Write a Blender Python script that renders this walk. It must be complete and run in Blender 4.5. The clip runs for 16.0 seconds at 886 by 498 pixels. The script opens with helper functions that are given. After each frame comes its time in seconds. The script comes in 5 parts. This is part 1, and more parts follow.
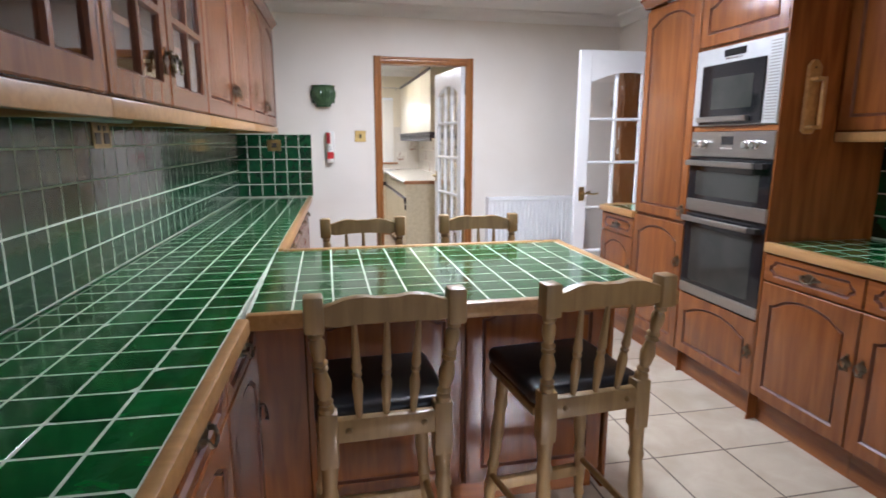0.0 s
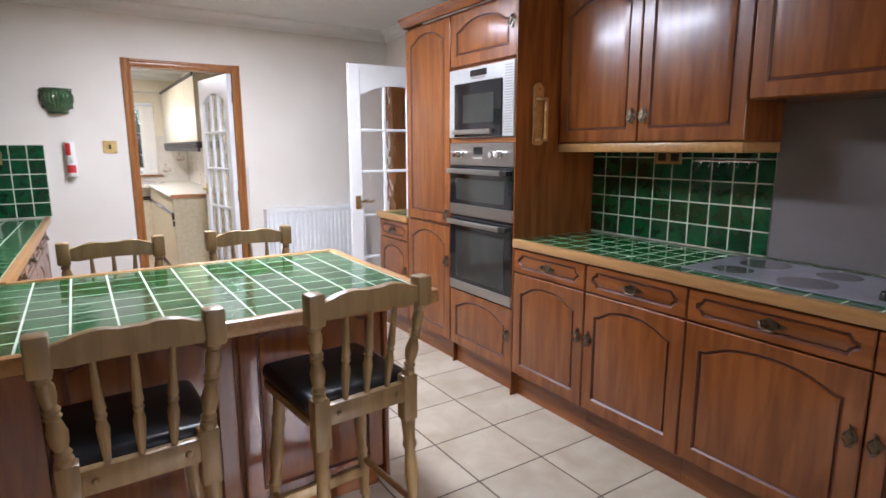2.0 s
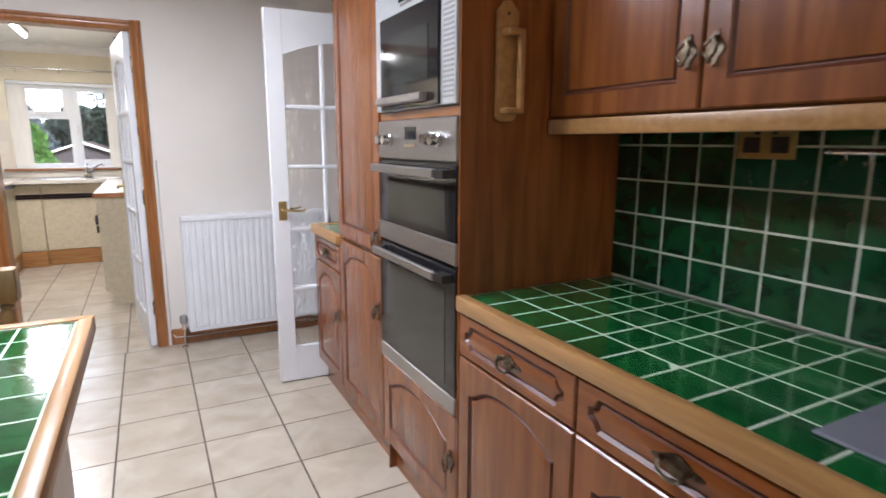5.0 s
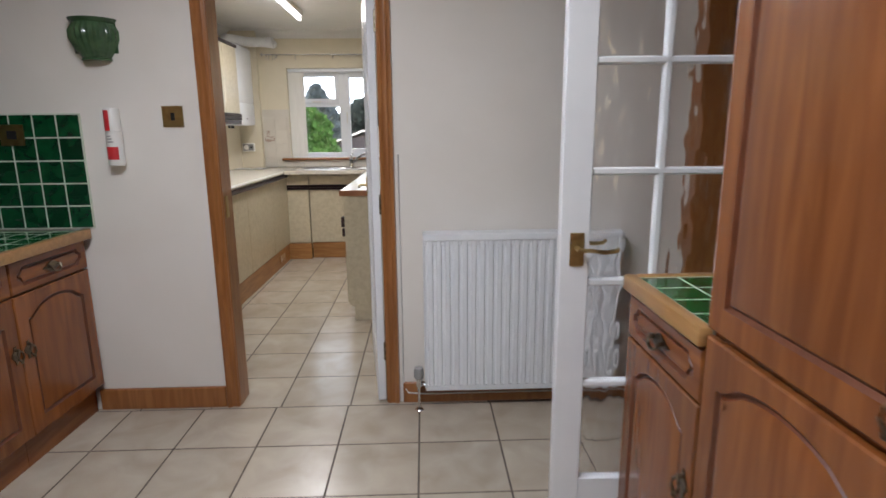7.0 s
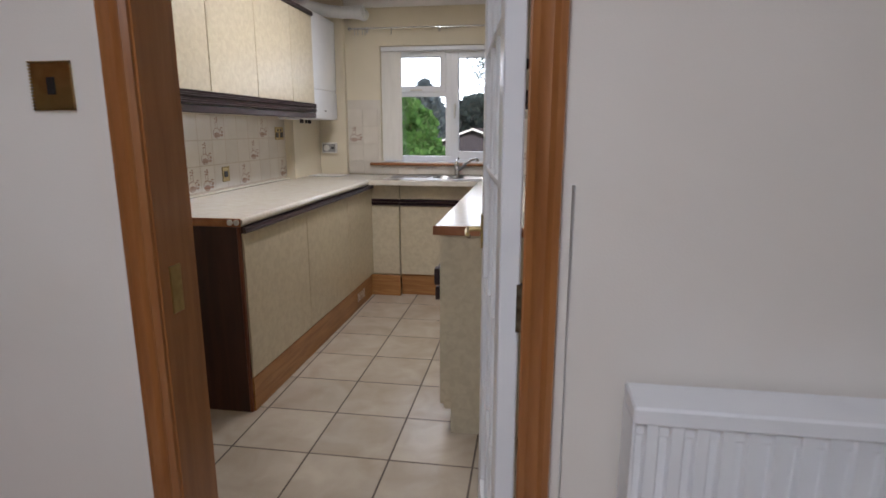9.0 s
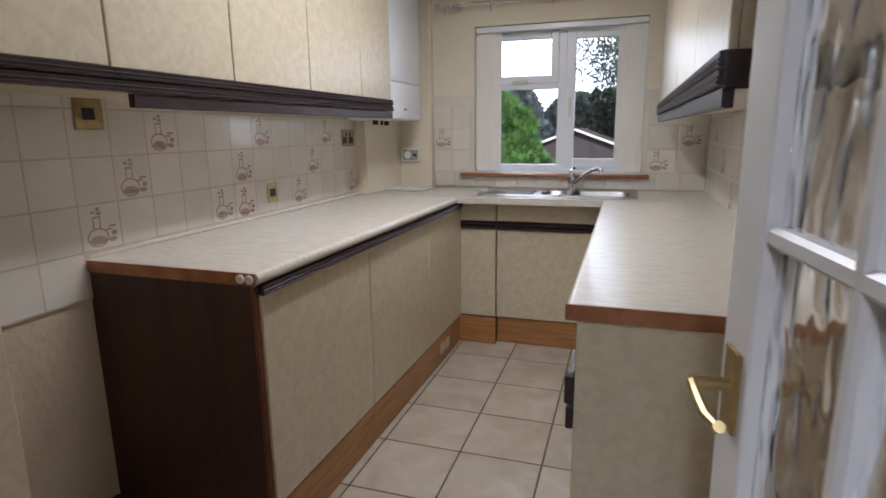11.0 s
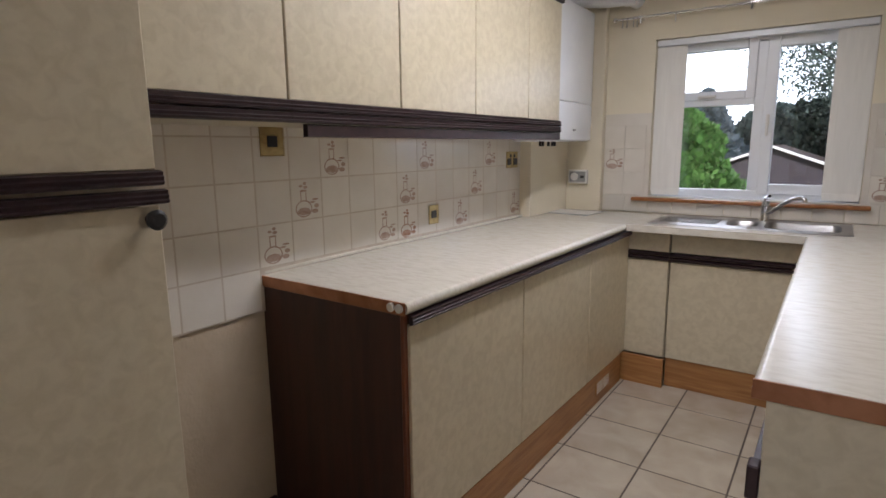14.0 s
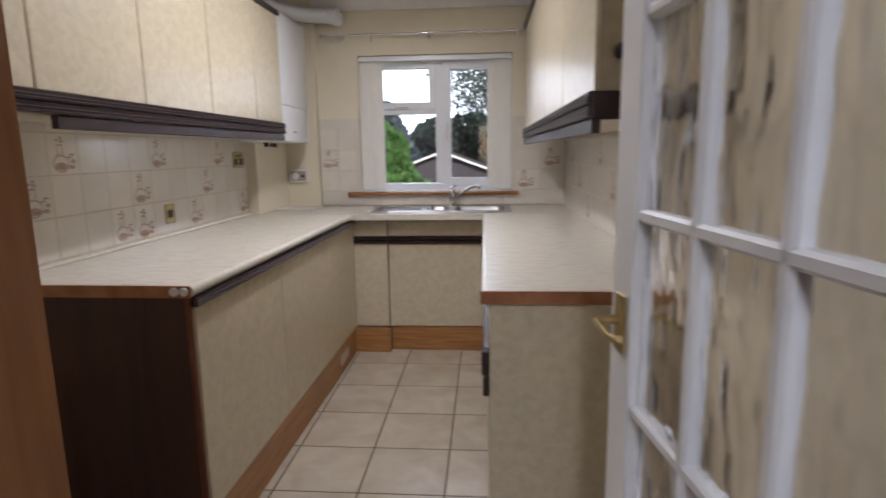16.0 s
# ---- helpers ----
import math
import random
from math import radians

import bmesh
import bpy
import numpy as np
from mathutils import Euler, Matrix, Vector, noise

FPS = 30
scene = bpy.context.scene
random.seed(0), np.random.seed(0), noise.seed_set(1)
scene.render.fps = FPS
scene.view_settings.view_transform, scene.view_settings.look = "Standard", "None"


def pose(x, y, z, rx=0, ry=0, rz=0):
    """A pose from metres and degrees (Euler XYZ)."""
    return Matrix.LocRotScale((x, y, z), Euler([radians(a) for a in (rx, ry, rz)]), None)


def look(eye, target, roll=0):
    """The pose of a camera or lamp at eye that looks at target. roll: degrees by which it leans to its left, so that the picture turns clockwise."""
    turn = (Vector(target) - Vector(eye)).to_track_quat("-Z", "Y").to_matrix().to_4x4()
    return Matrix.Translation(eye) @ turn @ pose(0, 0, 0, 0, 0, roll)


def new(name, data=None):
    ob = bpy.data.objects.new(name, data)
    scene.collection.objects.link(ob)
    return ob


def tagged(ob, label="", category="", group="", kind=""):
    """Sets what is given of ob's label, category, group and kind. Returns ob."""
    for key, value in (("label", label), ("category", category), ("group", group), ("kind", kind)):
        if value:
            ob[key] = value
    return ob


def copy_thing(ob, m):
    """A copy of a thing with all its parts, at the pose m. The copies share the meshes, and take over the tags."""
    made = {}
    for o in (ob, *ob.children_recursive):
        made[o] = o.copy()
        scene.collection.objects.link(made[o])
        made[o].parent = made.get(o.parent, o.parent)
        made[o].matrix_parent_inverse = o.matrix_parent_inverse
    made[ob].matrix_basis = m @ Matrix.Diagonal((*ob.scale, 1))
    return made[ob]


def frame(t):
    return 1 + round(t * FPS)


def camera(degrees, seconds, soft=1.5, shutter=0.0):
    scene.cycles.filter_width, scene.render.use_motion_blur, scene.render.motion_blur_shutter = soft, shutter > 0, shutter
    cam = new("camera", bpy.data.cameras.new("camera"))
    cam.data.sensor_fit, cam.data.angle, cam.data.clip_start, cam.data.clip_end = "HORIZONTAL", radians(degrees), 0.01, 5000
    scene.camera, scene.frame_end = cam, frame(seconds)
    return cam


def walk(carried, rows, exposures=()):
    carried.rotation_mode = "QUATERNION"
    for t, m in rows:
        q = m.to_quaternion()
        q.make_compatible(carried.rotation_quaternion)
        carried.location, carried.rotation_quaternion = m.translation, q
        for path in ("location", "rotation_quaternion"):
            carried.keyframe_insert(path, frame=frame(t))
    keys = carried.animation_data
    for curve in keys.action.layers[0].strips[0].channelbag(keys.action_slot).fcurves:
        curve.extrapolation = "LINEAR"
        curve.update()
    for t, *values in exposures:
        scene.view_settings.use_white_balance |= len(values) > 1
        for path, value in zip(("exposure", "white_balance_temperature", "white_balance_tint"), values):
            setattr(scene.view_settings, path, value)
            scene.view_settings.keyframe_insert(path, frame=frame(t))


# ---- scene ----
cam = camera(76.7, 16.0, 1.6, 0.3)
EXPO = [(0.0, 1.2, 5800, 16), (3.2, 1.40, 5850, 16), (5.5, 0.88, 5900, 16), (6.5, 0.48, 6000, 15), (7.0, 0.34, 6050, 14), (8.0, -0.05, 6100, 18), (10.3, 0.0, 5750, 17), (16.0, 0.0, 5900, 19)]
PATH = [
    (0, (0.489, 0.625, 1.346), (0.888, 2.548, 0.963), 0.1),
    (0.5, (0.493, 0.598, 1.354), (1.13, 2.455, 0.97), -0.0),
    (1, (0.528, 0.583, 1.363), (1.33, 2.374, 0.979), -0.1),
    (1.5, (0.534, 0.564, 1.358), (1.497, 2.277, 0.989), -0.1),
    (2, (0.55, 0.555, 1.361), (1.623, 2.206, 1.006), -0.1),
    (2.5, (0.569, 0.561, 1.347), (1.715, 2.164, 1.003), -0.1),
    (3, (0.764, 0.638, 1.333), (1.952, 2.208, 0.985), -0.3),
    (3.2, (0.888, 0.691, 1.342), (2.081, 2.257, 0.992), -0.3),
    (5.3, (1.765, 1.627, 1.3), (2.524, 3.436, 0.911), -0.0),
    (5.5, (1.796, 1.754, 1.291), (2.43, 3.608, 0.89), -0.3),
    (6, (1.844, 2.134, 1.316), (2.204, 4.057, 0.903), -0.6),
    (6.5, (1.861, 2.472, 1.299), (2.058, 4.418, 0.881), -0.5),
    (7, (1.865, 2.837, 1.31), (1.93, 4.792, 0.891), -0.5),
    (7.5, (1.815, 3.238, 1.305), (1.762, 5.194, 0.889), -0.4),
    (8, (1.784, 3.592, 1.28), (1.646, 5.544, 0.866), -0.4),
    (8.2, (1.761, 3.773, 1.301), (1.589, 5.722, 0.885), -0.1),
    (10.3, (1.527, 5.078, 1.279), (1.036, 6.973, 0.867), -0.9),
    (10.5, (1.494, 5.155, 1.282), (0.971, 7.041, 0.87), -0.8),
    (11, (1.414, 5.362, 1.296), (0.805, 7.222, 0.883), -0.7),
    (11.5, (1.377, 5.473, 1.316), (0.667, 7.296, 0.899), -0.7),
    (12, (1.382, 5.495, 1.32), (0.533, 7.258, 0.906), -0.7),
    (12.5, (1.388, 5.481, 1.328), (0.432, 7.187, 0.913), -0.7),
    (13, (1.397, 5.464, 1.335), (0.352, 7.119, 0.925), -0.7),
    (13.5, (1.403, 5.458, 1.344), (0.3, 7.081, 0.956), -0.6),
    (14, (1.392, 5.473, 1.336), (0.262, 7.083, 0.978), -0.6),
    (14.5, (1.349, 5.482, 1.322), (0.213, 7.088, 0.962), -0.6),
    (15, (1.273, 5.394, 1.313), (0.288, 7.1, 0.965), -0.7),
    (15.5, (1.261, 5.268, 1.309), (0.664, 7.145, 0.964), -0.8),
    (16, (1.312, 5.095, 1.291), (1.162, 7.06, 0.949), -0.8),
]
walk(cam, [(t, look(eye, target, roll)) for t, eye, target, roll in PATH], EXPO)


# ---- world and light ----
world = bpy.data.worlds.new("world")
scene.world = world
world.use_nodes = True
wn = world.node_tree.nodes
sky = wn.new("ShaderNodeTexSky")
sky.sky_type = "NISHITA"
sky.sun_disc = False
sky.sun_elevation, sky.sun_rotation = radians(28), radians(200)
world.node_tree.links.new(sky.outputs[0], wn["Background"].inputs[0])
wn["Background"].inputs[1].default_value = 0.15

SUN_POWER, TUBE_POWER, KITCHEN_POWER, BACK_POWER = 5.0, 20.0, 32.0, 1.2


def lamp(name, kind, energy, m, colour=(1, 1, 1), size=1.0, size_y=None):
    data = bpy.data.lights.new(name, kind)
    data.energy, data.color = energy, colour
    if kind == "AREA":
        data.size = size
        if size_y:
            data.shape, data.size_y = "RECTANGLE", size_y
    ob = new(name, data)
    ob.matrix_world = m
    return ob


sun = lamp("sun", "SUN", SUN_POWER, pose(0, 0, 8, 62, 0, 20), (1, 0.95, 0.88))
sun.data.angle = radians(12)
# the fluorescent tube of the utility room
lamp("tube_light", "AREA", TUBE_POWER, pose(0.79, 7.4, 2.24), (1.0, 0.97, 0.91), 0.10, 1.4)
# the kitchen's ceiling light, out of view above the camera
lamp("kitchen_light", "AREA", KITCHEN_POWER, pose(1.33, 3.52, 2.32), (0.95, 0.98, 1.0), 0.22, 1.5)
# added fill from behind the camera, placed at an assumed, unseen south window
lamp("back_window_light", "AREA", BACK_POWER, pose(1.9, -1.12, 1.5, 90, 0, 0), (0.93, 0.96, 1.0), 1.5, 1.0)


# ---- materials ----
def material(name, colour, rough=0.5, metal=0.0, second=None, scale=8.0, stretch=(1, 1, 1), bump=0.0, fine=60.0,
             rand=0.0, coat=0.0, transmission=0.0, emit=None, contrast=(0.35, 0.65), detail=4.0, island=False, rough2=None):
    m = bpy.data.materials.new(name)
    m.use_nodes = True
    nt = m.node_tree
    b = nt.nodes["Principled BSDF"]
    b.inputs["Base Color"].default_value = (*colour, 1)
    b.inputs["Roughness"].default_value = rough
    b.inputs["Metallic"].default_value = metal
    b.inputs["Coat Weight"].default_value = coat
    b.inputs["Coat Roughness"].default_value = 0.15
    b.inputs["Transmission Weight"].default_value = transmission
    if emit:
        b.inputs["Emission Color"].default_value = (*emit[0], 1)
        b.inputs["Emission Strength"].default_value = emit[1]
    tc = nt.nodes.new("ShaderNodeTexCoord")
    mp = nt.nodes.new("ShaderNodeMapping")
    mp.inputs["Scale"].default_value = stretch
    info = nt.nodes.new("ShaderNodeObjectInfo")
    geo = nt.nodes.new("ShaderNodeNewGeometry")
    shift = nt.nodes.new("ShaderNodeVectorMath")
    shift.operation = "MULTIPLY_ADD"
    comb = nt.nodes.new("ShaderNodeCombineXYZ")
    for k in range(3):
        nt.links.new(geo.outputs["Random Per Island"] if island else info.outputs["Random"], comb.inputs[k])
    nt.links.new(comb.outputs[0], shift.inputs[0])
    shift.inputs[1].default_value = (17.0, 23.0, 31.0)
    nt.links.new(tc.outputs["Object"], mp.inputs["Vector"])
    nt.links.new(mp.outputs[0], shift.inputs[2])
    last = None
    if second:
        big = nt.nodes.new("ShaderNodeTexNoise")
        big.inputs["Scale"].default_value = scale
        big.inputs["Detail"].default_value = detail
        big.inputs["Distortion"].default_value = 0.6
        nt.links.new(shift.outputs[0], big.inputs["Vector"])
        ramp = nt.nodes.new("ShaderNodeValToRGB")
        ramp.color_ramp.elements[0].position, ramp.color_ramp.elements[1].position = contrast
        ramp.color_ramp.elements[0].color = (*colour, 1)
        ramp.color_ramp.elements[1].color = (*second, 1)
        nt.links.new(big.outputs[0], ramp.inputs[0])
        last = ramp.outputs[0]
    if rand:
        hsv = nt.nodes.new("ShaderNodeHueSaturation")
        ran = nt.nodes.new("ShaderNodeMapRange")
        ran.inputs["To Min"].default_value, ran.inputs["To Max"].default_value = 1 - rand, 1 + rand
        nt.links.new(geo.outputs["Random Per Island"] if island else info.outputs["Random"], ran.inputs["Value"])
        nt.links.new(ran.outputs[0], hsv.inputs["Value"])
        if last:
            nt.links.new(last, hsv.inputs["Color"])
        else:
            hsv.inputs["Color"].default_value = (*colour, 1)
        last = hsv.outputs[0]
    if last:
        nt.links.new(last, b.inputs["Base Color"])
    if bump:
        n = nt.nodes.new("ShaderNodeTexNoise")
        n.inputs["Scale"].default_value = fine
        n.inputs["Detail"].default_value = 3.0
        nt.links.new(shift.outputs[0], n.inputs["Vector"])
        bp = nt.nodes.new("ShaderNodeBump")
        bp.inputs["Strength"].default_value = bump
        bp.inputs["Distance"].default_value = 0.01
        nt.links.new(n.outputs[0], bp.inputs["Height"])
        nt.links.new(bp.outputs[0], b.inputs["Normal"])
        if rough2:
            mr = nt.nodes.new("ShaderNodeMapRange")
            mr.inputs["To Min"].default_value, mr.inputs["To Max"].default_value = rough, rough2
            nt.links.new(n.outputs[0], mr.inputs["Value"])
            nt.links.new(mr.outputs[0], b.inputs["Roughness"])
    return m


CHERRY = material("cherry_wood", (0.160, 0.047, 0.0105), 0.27, 0, (0.245, 0.080, 0.019), 5, (5, 5, 0.5), 0.05, 90, 0.10, 0.25)
CHERRY_H = material("cherry_wood_across", (0.160, 0.047, 0.0105), 0.27, 0, (0.245, 0.080, 0.019), 5, (0.5, 5, 5), 0.05, 90, 0.10, 0.25)
GROOVE = material("dark_groove", (0.10, 0.028, 0.010), 0.4, 0, (0.14, 0.04, 0.014), 20)
TRIM = material("oak_trim", (0.34, 0.175, 0.058), 0.38, 0, (0.43, 0.235, 0.085), 8, (6, 0.6, 6), 0.05, 120, 0.06, 0.2)
ARCHI = material("stained_architrave", (0.255, 0.095, 0.026), 0.33, 0, (0.345, 0.14, 0.042), 6, (6, 6, 0.6), 0.06, 120, 0.05, 0.3)
OAK = material("chair_oak", (0.25, 0.155, 0.062), 0.4, 0, (0.34, 0.22, 0.09), 7, (5, 5, 0.7), 0.06, 100, 0.06, 0.15)
PLINTH = material("oak_laminate", (0.42, 0.21, 0.07), 0.4, 0, (0.30, 0.13, 0.04), 4, (1, 1, 14), 0.04, 150)
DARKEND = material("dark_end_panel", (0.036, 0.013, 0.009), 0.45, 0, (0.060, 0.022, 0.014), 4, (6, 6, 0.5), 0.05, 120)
RAIL = material("dark_brown_rail", (0.020, 0.009, 0.011), 0.42, 0, (0.035, 0.016, 0.018), 30)
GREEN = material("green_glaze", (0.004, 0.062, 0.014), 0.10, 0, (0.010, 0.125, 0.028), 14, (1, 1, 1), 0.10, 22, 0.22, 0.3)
# walls' green, darkened to carry shade and dark reflections under the cupboards
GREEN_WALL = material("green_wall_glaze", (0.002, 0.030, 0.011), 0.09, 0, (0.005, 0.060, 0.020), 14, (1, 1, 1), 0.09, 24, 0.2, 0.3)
GROUT = material("pale_grout", (0.62, 0.66, 0.55), 0.8, 0, (0.48, 0.52, 0.42), 12, (1, 1, 1), 0.2, 200)
FLOOR = material("beige_floor_tile", (0.50, 0.435, 0.35), 0.24, 0, (0.39, 0.325, 0.245), 6, (1, 1, 1), 0.03, 30, 0.05, 0, contrast=(0.3, 0.75), detail=6)
FGROUT = material("dark_floor_grout", (0.085, 0.065, 0.05), 0.9, 0, (0.13, 0.10, 0.08), 20, bump=0.2, fine=200)
WALL = material("cream_wall_paint", (0.74, 0.70, 0.645), 0.75, 0, (0.71, 0.665, 0.605), 2.5, bump=0.06, fine=220)
UWALL = material("yellow_cream_paint", (0.76, 0.69, 0.54), 0.75, 0, (0.72, 0.65, 0.50), 3, bump=0.08, fine=200)
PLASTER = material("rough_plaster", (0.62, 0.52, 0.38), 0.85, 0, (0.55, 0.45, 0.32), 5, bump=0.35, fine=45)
CEIL = material("ceiling_white", (0.80, 0.79, 0.77), 0.85, 0, (0.76, 0.75, 0.73), 3, bump=0.15, fine=120)
WHITE = material("white_gloss_paint", (0.78, 0.79, 0.80), 0.3, 0, (0.74, 0.75, 0.77), 6, bump=0.03, fine=60)
UPVC = material("white_upvc", (0.80, 0.82, 0.85), 0.3)
LAMI = material("cream_laminate", (0.60, 0.53, 0.385), 0.30, 0, (0.53, 0.46, 0.325), 30, bump=0.02, fine=120, contrast=(0.38, 0.64), detail=7)
UTOP = material("marbled_worktop", (0.66, 0.62, 0.535), 0.22, 0, (0.575, 0.53, 0.44), 14, (1.3, 4, 4), 0.02, 80, contrast=(0.42, 0.72), detail=7)
UTILE = material("cream_wall_tile", (0.72, 0.675, 0.60), 0.16, 0, (0.68, 0.63, 0.55), 6, (1, 1, 1), 0.04, 14, 0.04)
UGROUT = material("grey_cream_grout", (0.50, 0.43, 0.34), 0.9, 0, (0.58, 0.50, 0.41), 15)
MOTIF = material("faded_brown_print", (0.36, 0.235, 0.18), 0.2, 0, (0.52, 0.40, 0.33), 60, contrast=(0.3, 0.7))
MOTIF_D = material("brown_print", (0.30, 0.15, 0.09), 0.2, 0, (0.45, 0.28, 0.2), 60)
STEEL = material("brushed_steel", (0.44, 0.43, 0.415), 0.33, 1.0, (0.38, 0.37, 0.36), 30, (0.5, 30, 30), 0.02, 200)
CHROME = material("chrome", (0.75, 0.75, 0.76), 0.10, 1.0)
BLACK = material("black_glass", (0.012, 0.012, 0.014), 0.06)
OVENGLASS = material("oven_window_glass", (0.026, 0.028, 0.026), 0.07, 0, (0.038, 0.040, 0.036), 5)
# grey raised above black glass to hold the splashback's reflection in the colour
HOB = material("ceramic_hob_glass", (0.19, 0.19, 0.23), 0.12, 0, (0.22, 0.22, 0.26), 5)
RING = material("hob_ring", (0.05, 0.05, 0.058), 0.14, 0, (0.075, 0.07, 0.08), 90)
SPLASH = material("mauve_metal_splashback", (0.25, 0.23, 0.24), 0.42, 0.55, (0.21, 0.19, 0.20), 3, (1, 1, 1), 0.02, 90)
BRASS = material("brass", (0.56, 0.44, 0.21), 0.28, 1.0, (0.44, 0.33, 0.15), 30)
ANTIQUE = material("antique_brass", (0.24, 0.195, 0.135), 0.34, 1.0, (0.09, 0.07, 0.045), 60, bump=0.2, fine=150)
COPPER = material("copper_strip", (0.45, 0.22, 0.12), 0.35, 0.8, (0.32, 0.14, 0.07), 12)
VINYL = material("black_vinyl", (0.012, 0.013, 0.018), 0.30, 0, (0.02, 0.021, 0.028), 12, bump=0.08, fine=160)
GLAZE = material("green_pot_glaze", (0.035, 0.075, 0.035), 0.2, 0, (0.07, 0.13, 0.06), 18, bump=0.06, fine=60)
SILVER = material("silver_paint", (0.56, 0.57, 0.58), 0.32, 0.5, (0.52, 0.53, 0.54), 20)
RED = material("red_label", (0.55, 0.03, 0.035), 0.4)
PALE = material("white_plastic", (0.74, 0.72, 0.68), 0.35)
GREYP = material("grey_plastic", (0.30, 0.30, 0.29), 0.4)
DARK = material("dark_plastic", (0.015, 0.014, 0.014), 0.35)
BLIND = material("cream_blind_fabric", (0.84, 0.82, 0.77), 0.8, 0, (0.79, 0.77, 0.72), 20, (1, 1, 0.2), 0.05, 300)
MAHOG = material("mahogany_panel", (0.13, 0.035, 0.015), 0.3, 0, (0.20, 0.06, 0.025), 5, (6, 6, 0.6))
PAPER = material("grey_paper", (0.52, 0.52, 0.50), 0.7, 0, (0.36, 0.36, 0.35), 40)
TUBE = material("lit_tube", (0.9, 0.9, 0.88), 0.4, emit=((1.0, 0.97, 0.92), 4.5))


def glass(name, rough, bump, scale, colour=(1, 1, 1)):
    m = material(name, colour, rough, transmission=1.0)
    nt = m.node_tree
    b = nt.nodes["Principled BSDF"]
    b.inputs["IOR"].default_value = 1.45
    if bump:
        tc = nt.nodes.new("ShaderNodeTexCoord")
        mp = nt.nodes.new("ShaderNodeMapping")
        mp.inputs["Scale"].default_value = (1.0, 1.0, 0.45)
        n = nt.nodes.new("ShaderNodeTexNoise")
        n.inputs["Scale"].default_value = scale
        n.inputs["Detail"].default_value = 1.0
        bp = nt.nodes.new("ShaderNodeBump")
        bp.inputs["Strength"].default_value = bump
        bp.inputs["Distance"].default_value = 0.02
        nt.links.new(tc.outputs["Object"], mp.inputs[0])
        nt.links.new(mp.outputs[0], n.inputs["Vector"])
        nt.links.new(n.outputs[0], bp.inputs["Height"])
        nt.links.new(bp.outputs[0], b.inputs["Normal"])
    return m


CLEAR = glass("clear_glass", 0.0, 0, 1)
OBSCURE = glass("rippled_glass", 0.05, 0.65, 22)


# ---- mesh helpers ----
def bm_box(bm, x0, x1, y0, y1, z0, z1, bevel=0.0, seg=1):
    r = bmesh.ops.create_cube(bm, size=1.0, matrix=Matrix.LocRotScale(((x0 + x1) / 2, (y0 + y1) / 2, (z0 + z1) / 2), None, (x1 - x0, y1 - y0, z1 - z0)))
    if bevel:
        es = list({e for v in r["verts"] for e in v.link_edges})
        bmesh.ops.bevel(bm, geom=es, offset=bevel, segments=seg, affect="EDGES", profile=0.5)
    return bm


def box(x0, x1, y0, y1, z0, z1, bevel=0.0, seg=1):
    return bm_box(bmesh.new(), x0, x1, y0, y1, z0, z1, bevel, seg)


def smooth_by_angle(me, deg=35):
    for p in me.polygons:
        p.use_smooth = True
    me.set_sharp_from_angle(angle=radians(deg))


def mesh_of(name, bm, mat, smooth=True):
    bmesh.ops.recalc_face_normals(bm, faces=bm.faces[:])
    me = bpy.data.meshes.new(name)
    bm.to_mesh(me)
    bm.free()
    me.materials.append(mat)
    if smooth:
        smooth_by_angle(me)
    return me


def part(name, bm, mat, parent=None, label="", m=None, smooth=True):
    me = bm if isinstance(bm, bpy.types.Mesh) else mesh_of(name, bm, mat, smooth)
    ob = new(name, me)
    if parent:
        ob.parent = parent
    if m is not None:
        ob.matrix_basis = m
    if label:
        ob["label"] = label
    return ob


def thing(name, m, label, category, group="", kind=""):
    ob = new(name)
    ob.empty_display_size = 0.1
    ob.matrix_basis = m
    return tagged(ob, label, category, group, kind)


def structure(name, bm, mat, label, category="", smooth=False):
    return tagged(part(name, bm, mat, smooth=smooth), label, category or name.split("_")[0], kind="structure")


def prism(bm, pts, to3, a, b):
    """A prism of the outline pts between depths a and b; to3 lays (u, v, depth) into space."""
    va = [bm.verts.new(to3(u, v, a)) for u, v in pts]
    vb = [bm.verts.new(to3(u, v, b)) for u, v in pts]
    n = len(pts)
    bm.faces.new(va)
    bm.faces.new(vb[::-1])
    for k in range(n):
        bm.faces.new((va[k], vb[k], vb[(k + 1) % n], va[(k + 1) % n]))
    return bm


XZ = lambda u, v, d: (u, d, v)
XY = lambda u, v, d: (u, v, d)
YZ = lambda u, v, d: (d, u, v)


def turned(bm, p0, p1, profile, n=12, arc=None):
    """A turned piece from p0 to p1; profile rows of (share of the length, radius)."""
    p0, p1 = Vector(p0), Vector(p1)
    q = (p1 - p0).to_track_quat("Z", "Y")
    length = (p1 - p0).length
    a0, a1 = arc or (0, 2 * math.pi)
    rings = []
    steps = n if arc is None else n + 1
    for s, r in profile:
        rings.append([bm.verts.new(p0 + q @ Vector((r * math.cos(a0 + (a1 - a0) * k / n), r * math.sin(a0 + (a1 - a0) * k / n), s * length))) for k in range(steps)])
    for a, b in zip(rings, rings[1:]):
        for k in range(n):
            bm.faces.new((a[k], a[(k + 1) % steps], b[(k + 1) % steps], b[k]))
    bm.faces.new(rings[0][::-1])
    bm.faces.new(rings[-1])
    return bm


def rod(bm, p0, p1, r, n=10):
    return turned(bm, p0, p1, [(0, r), (1, r)], n)


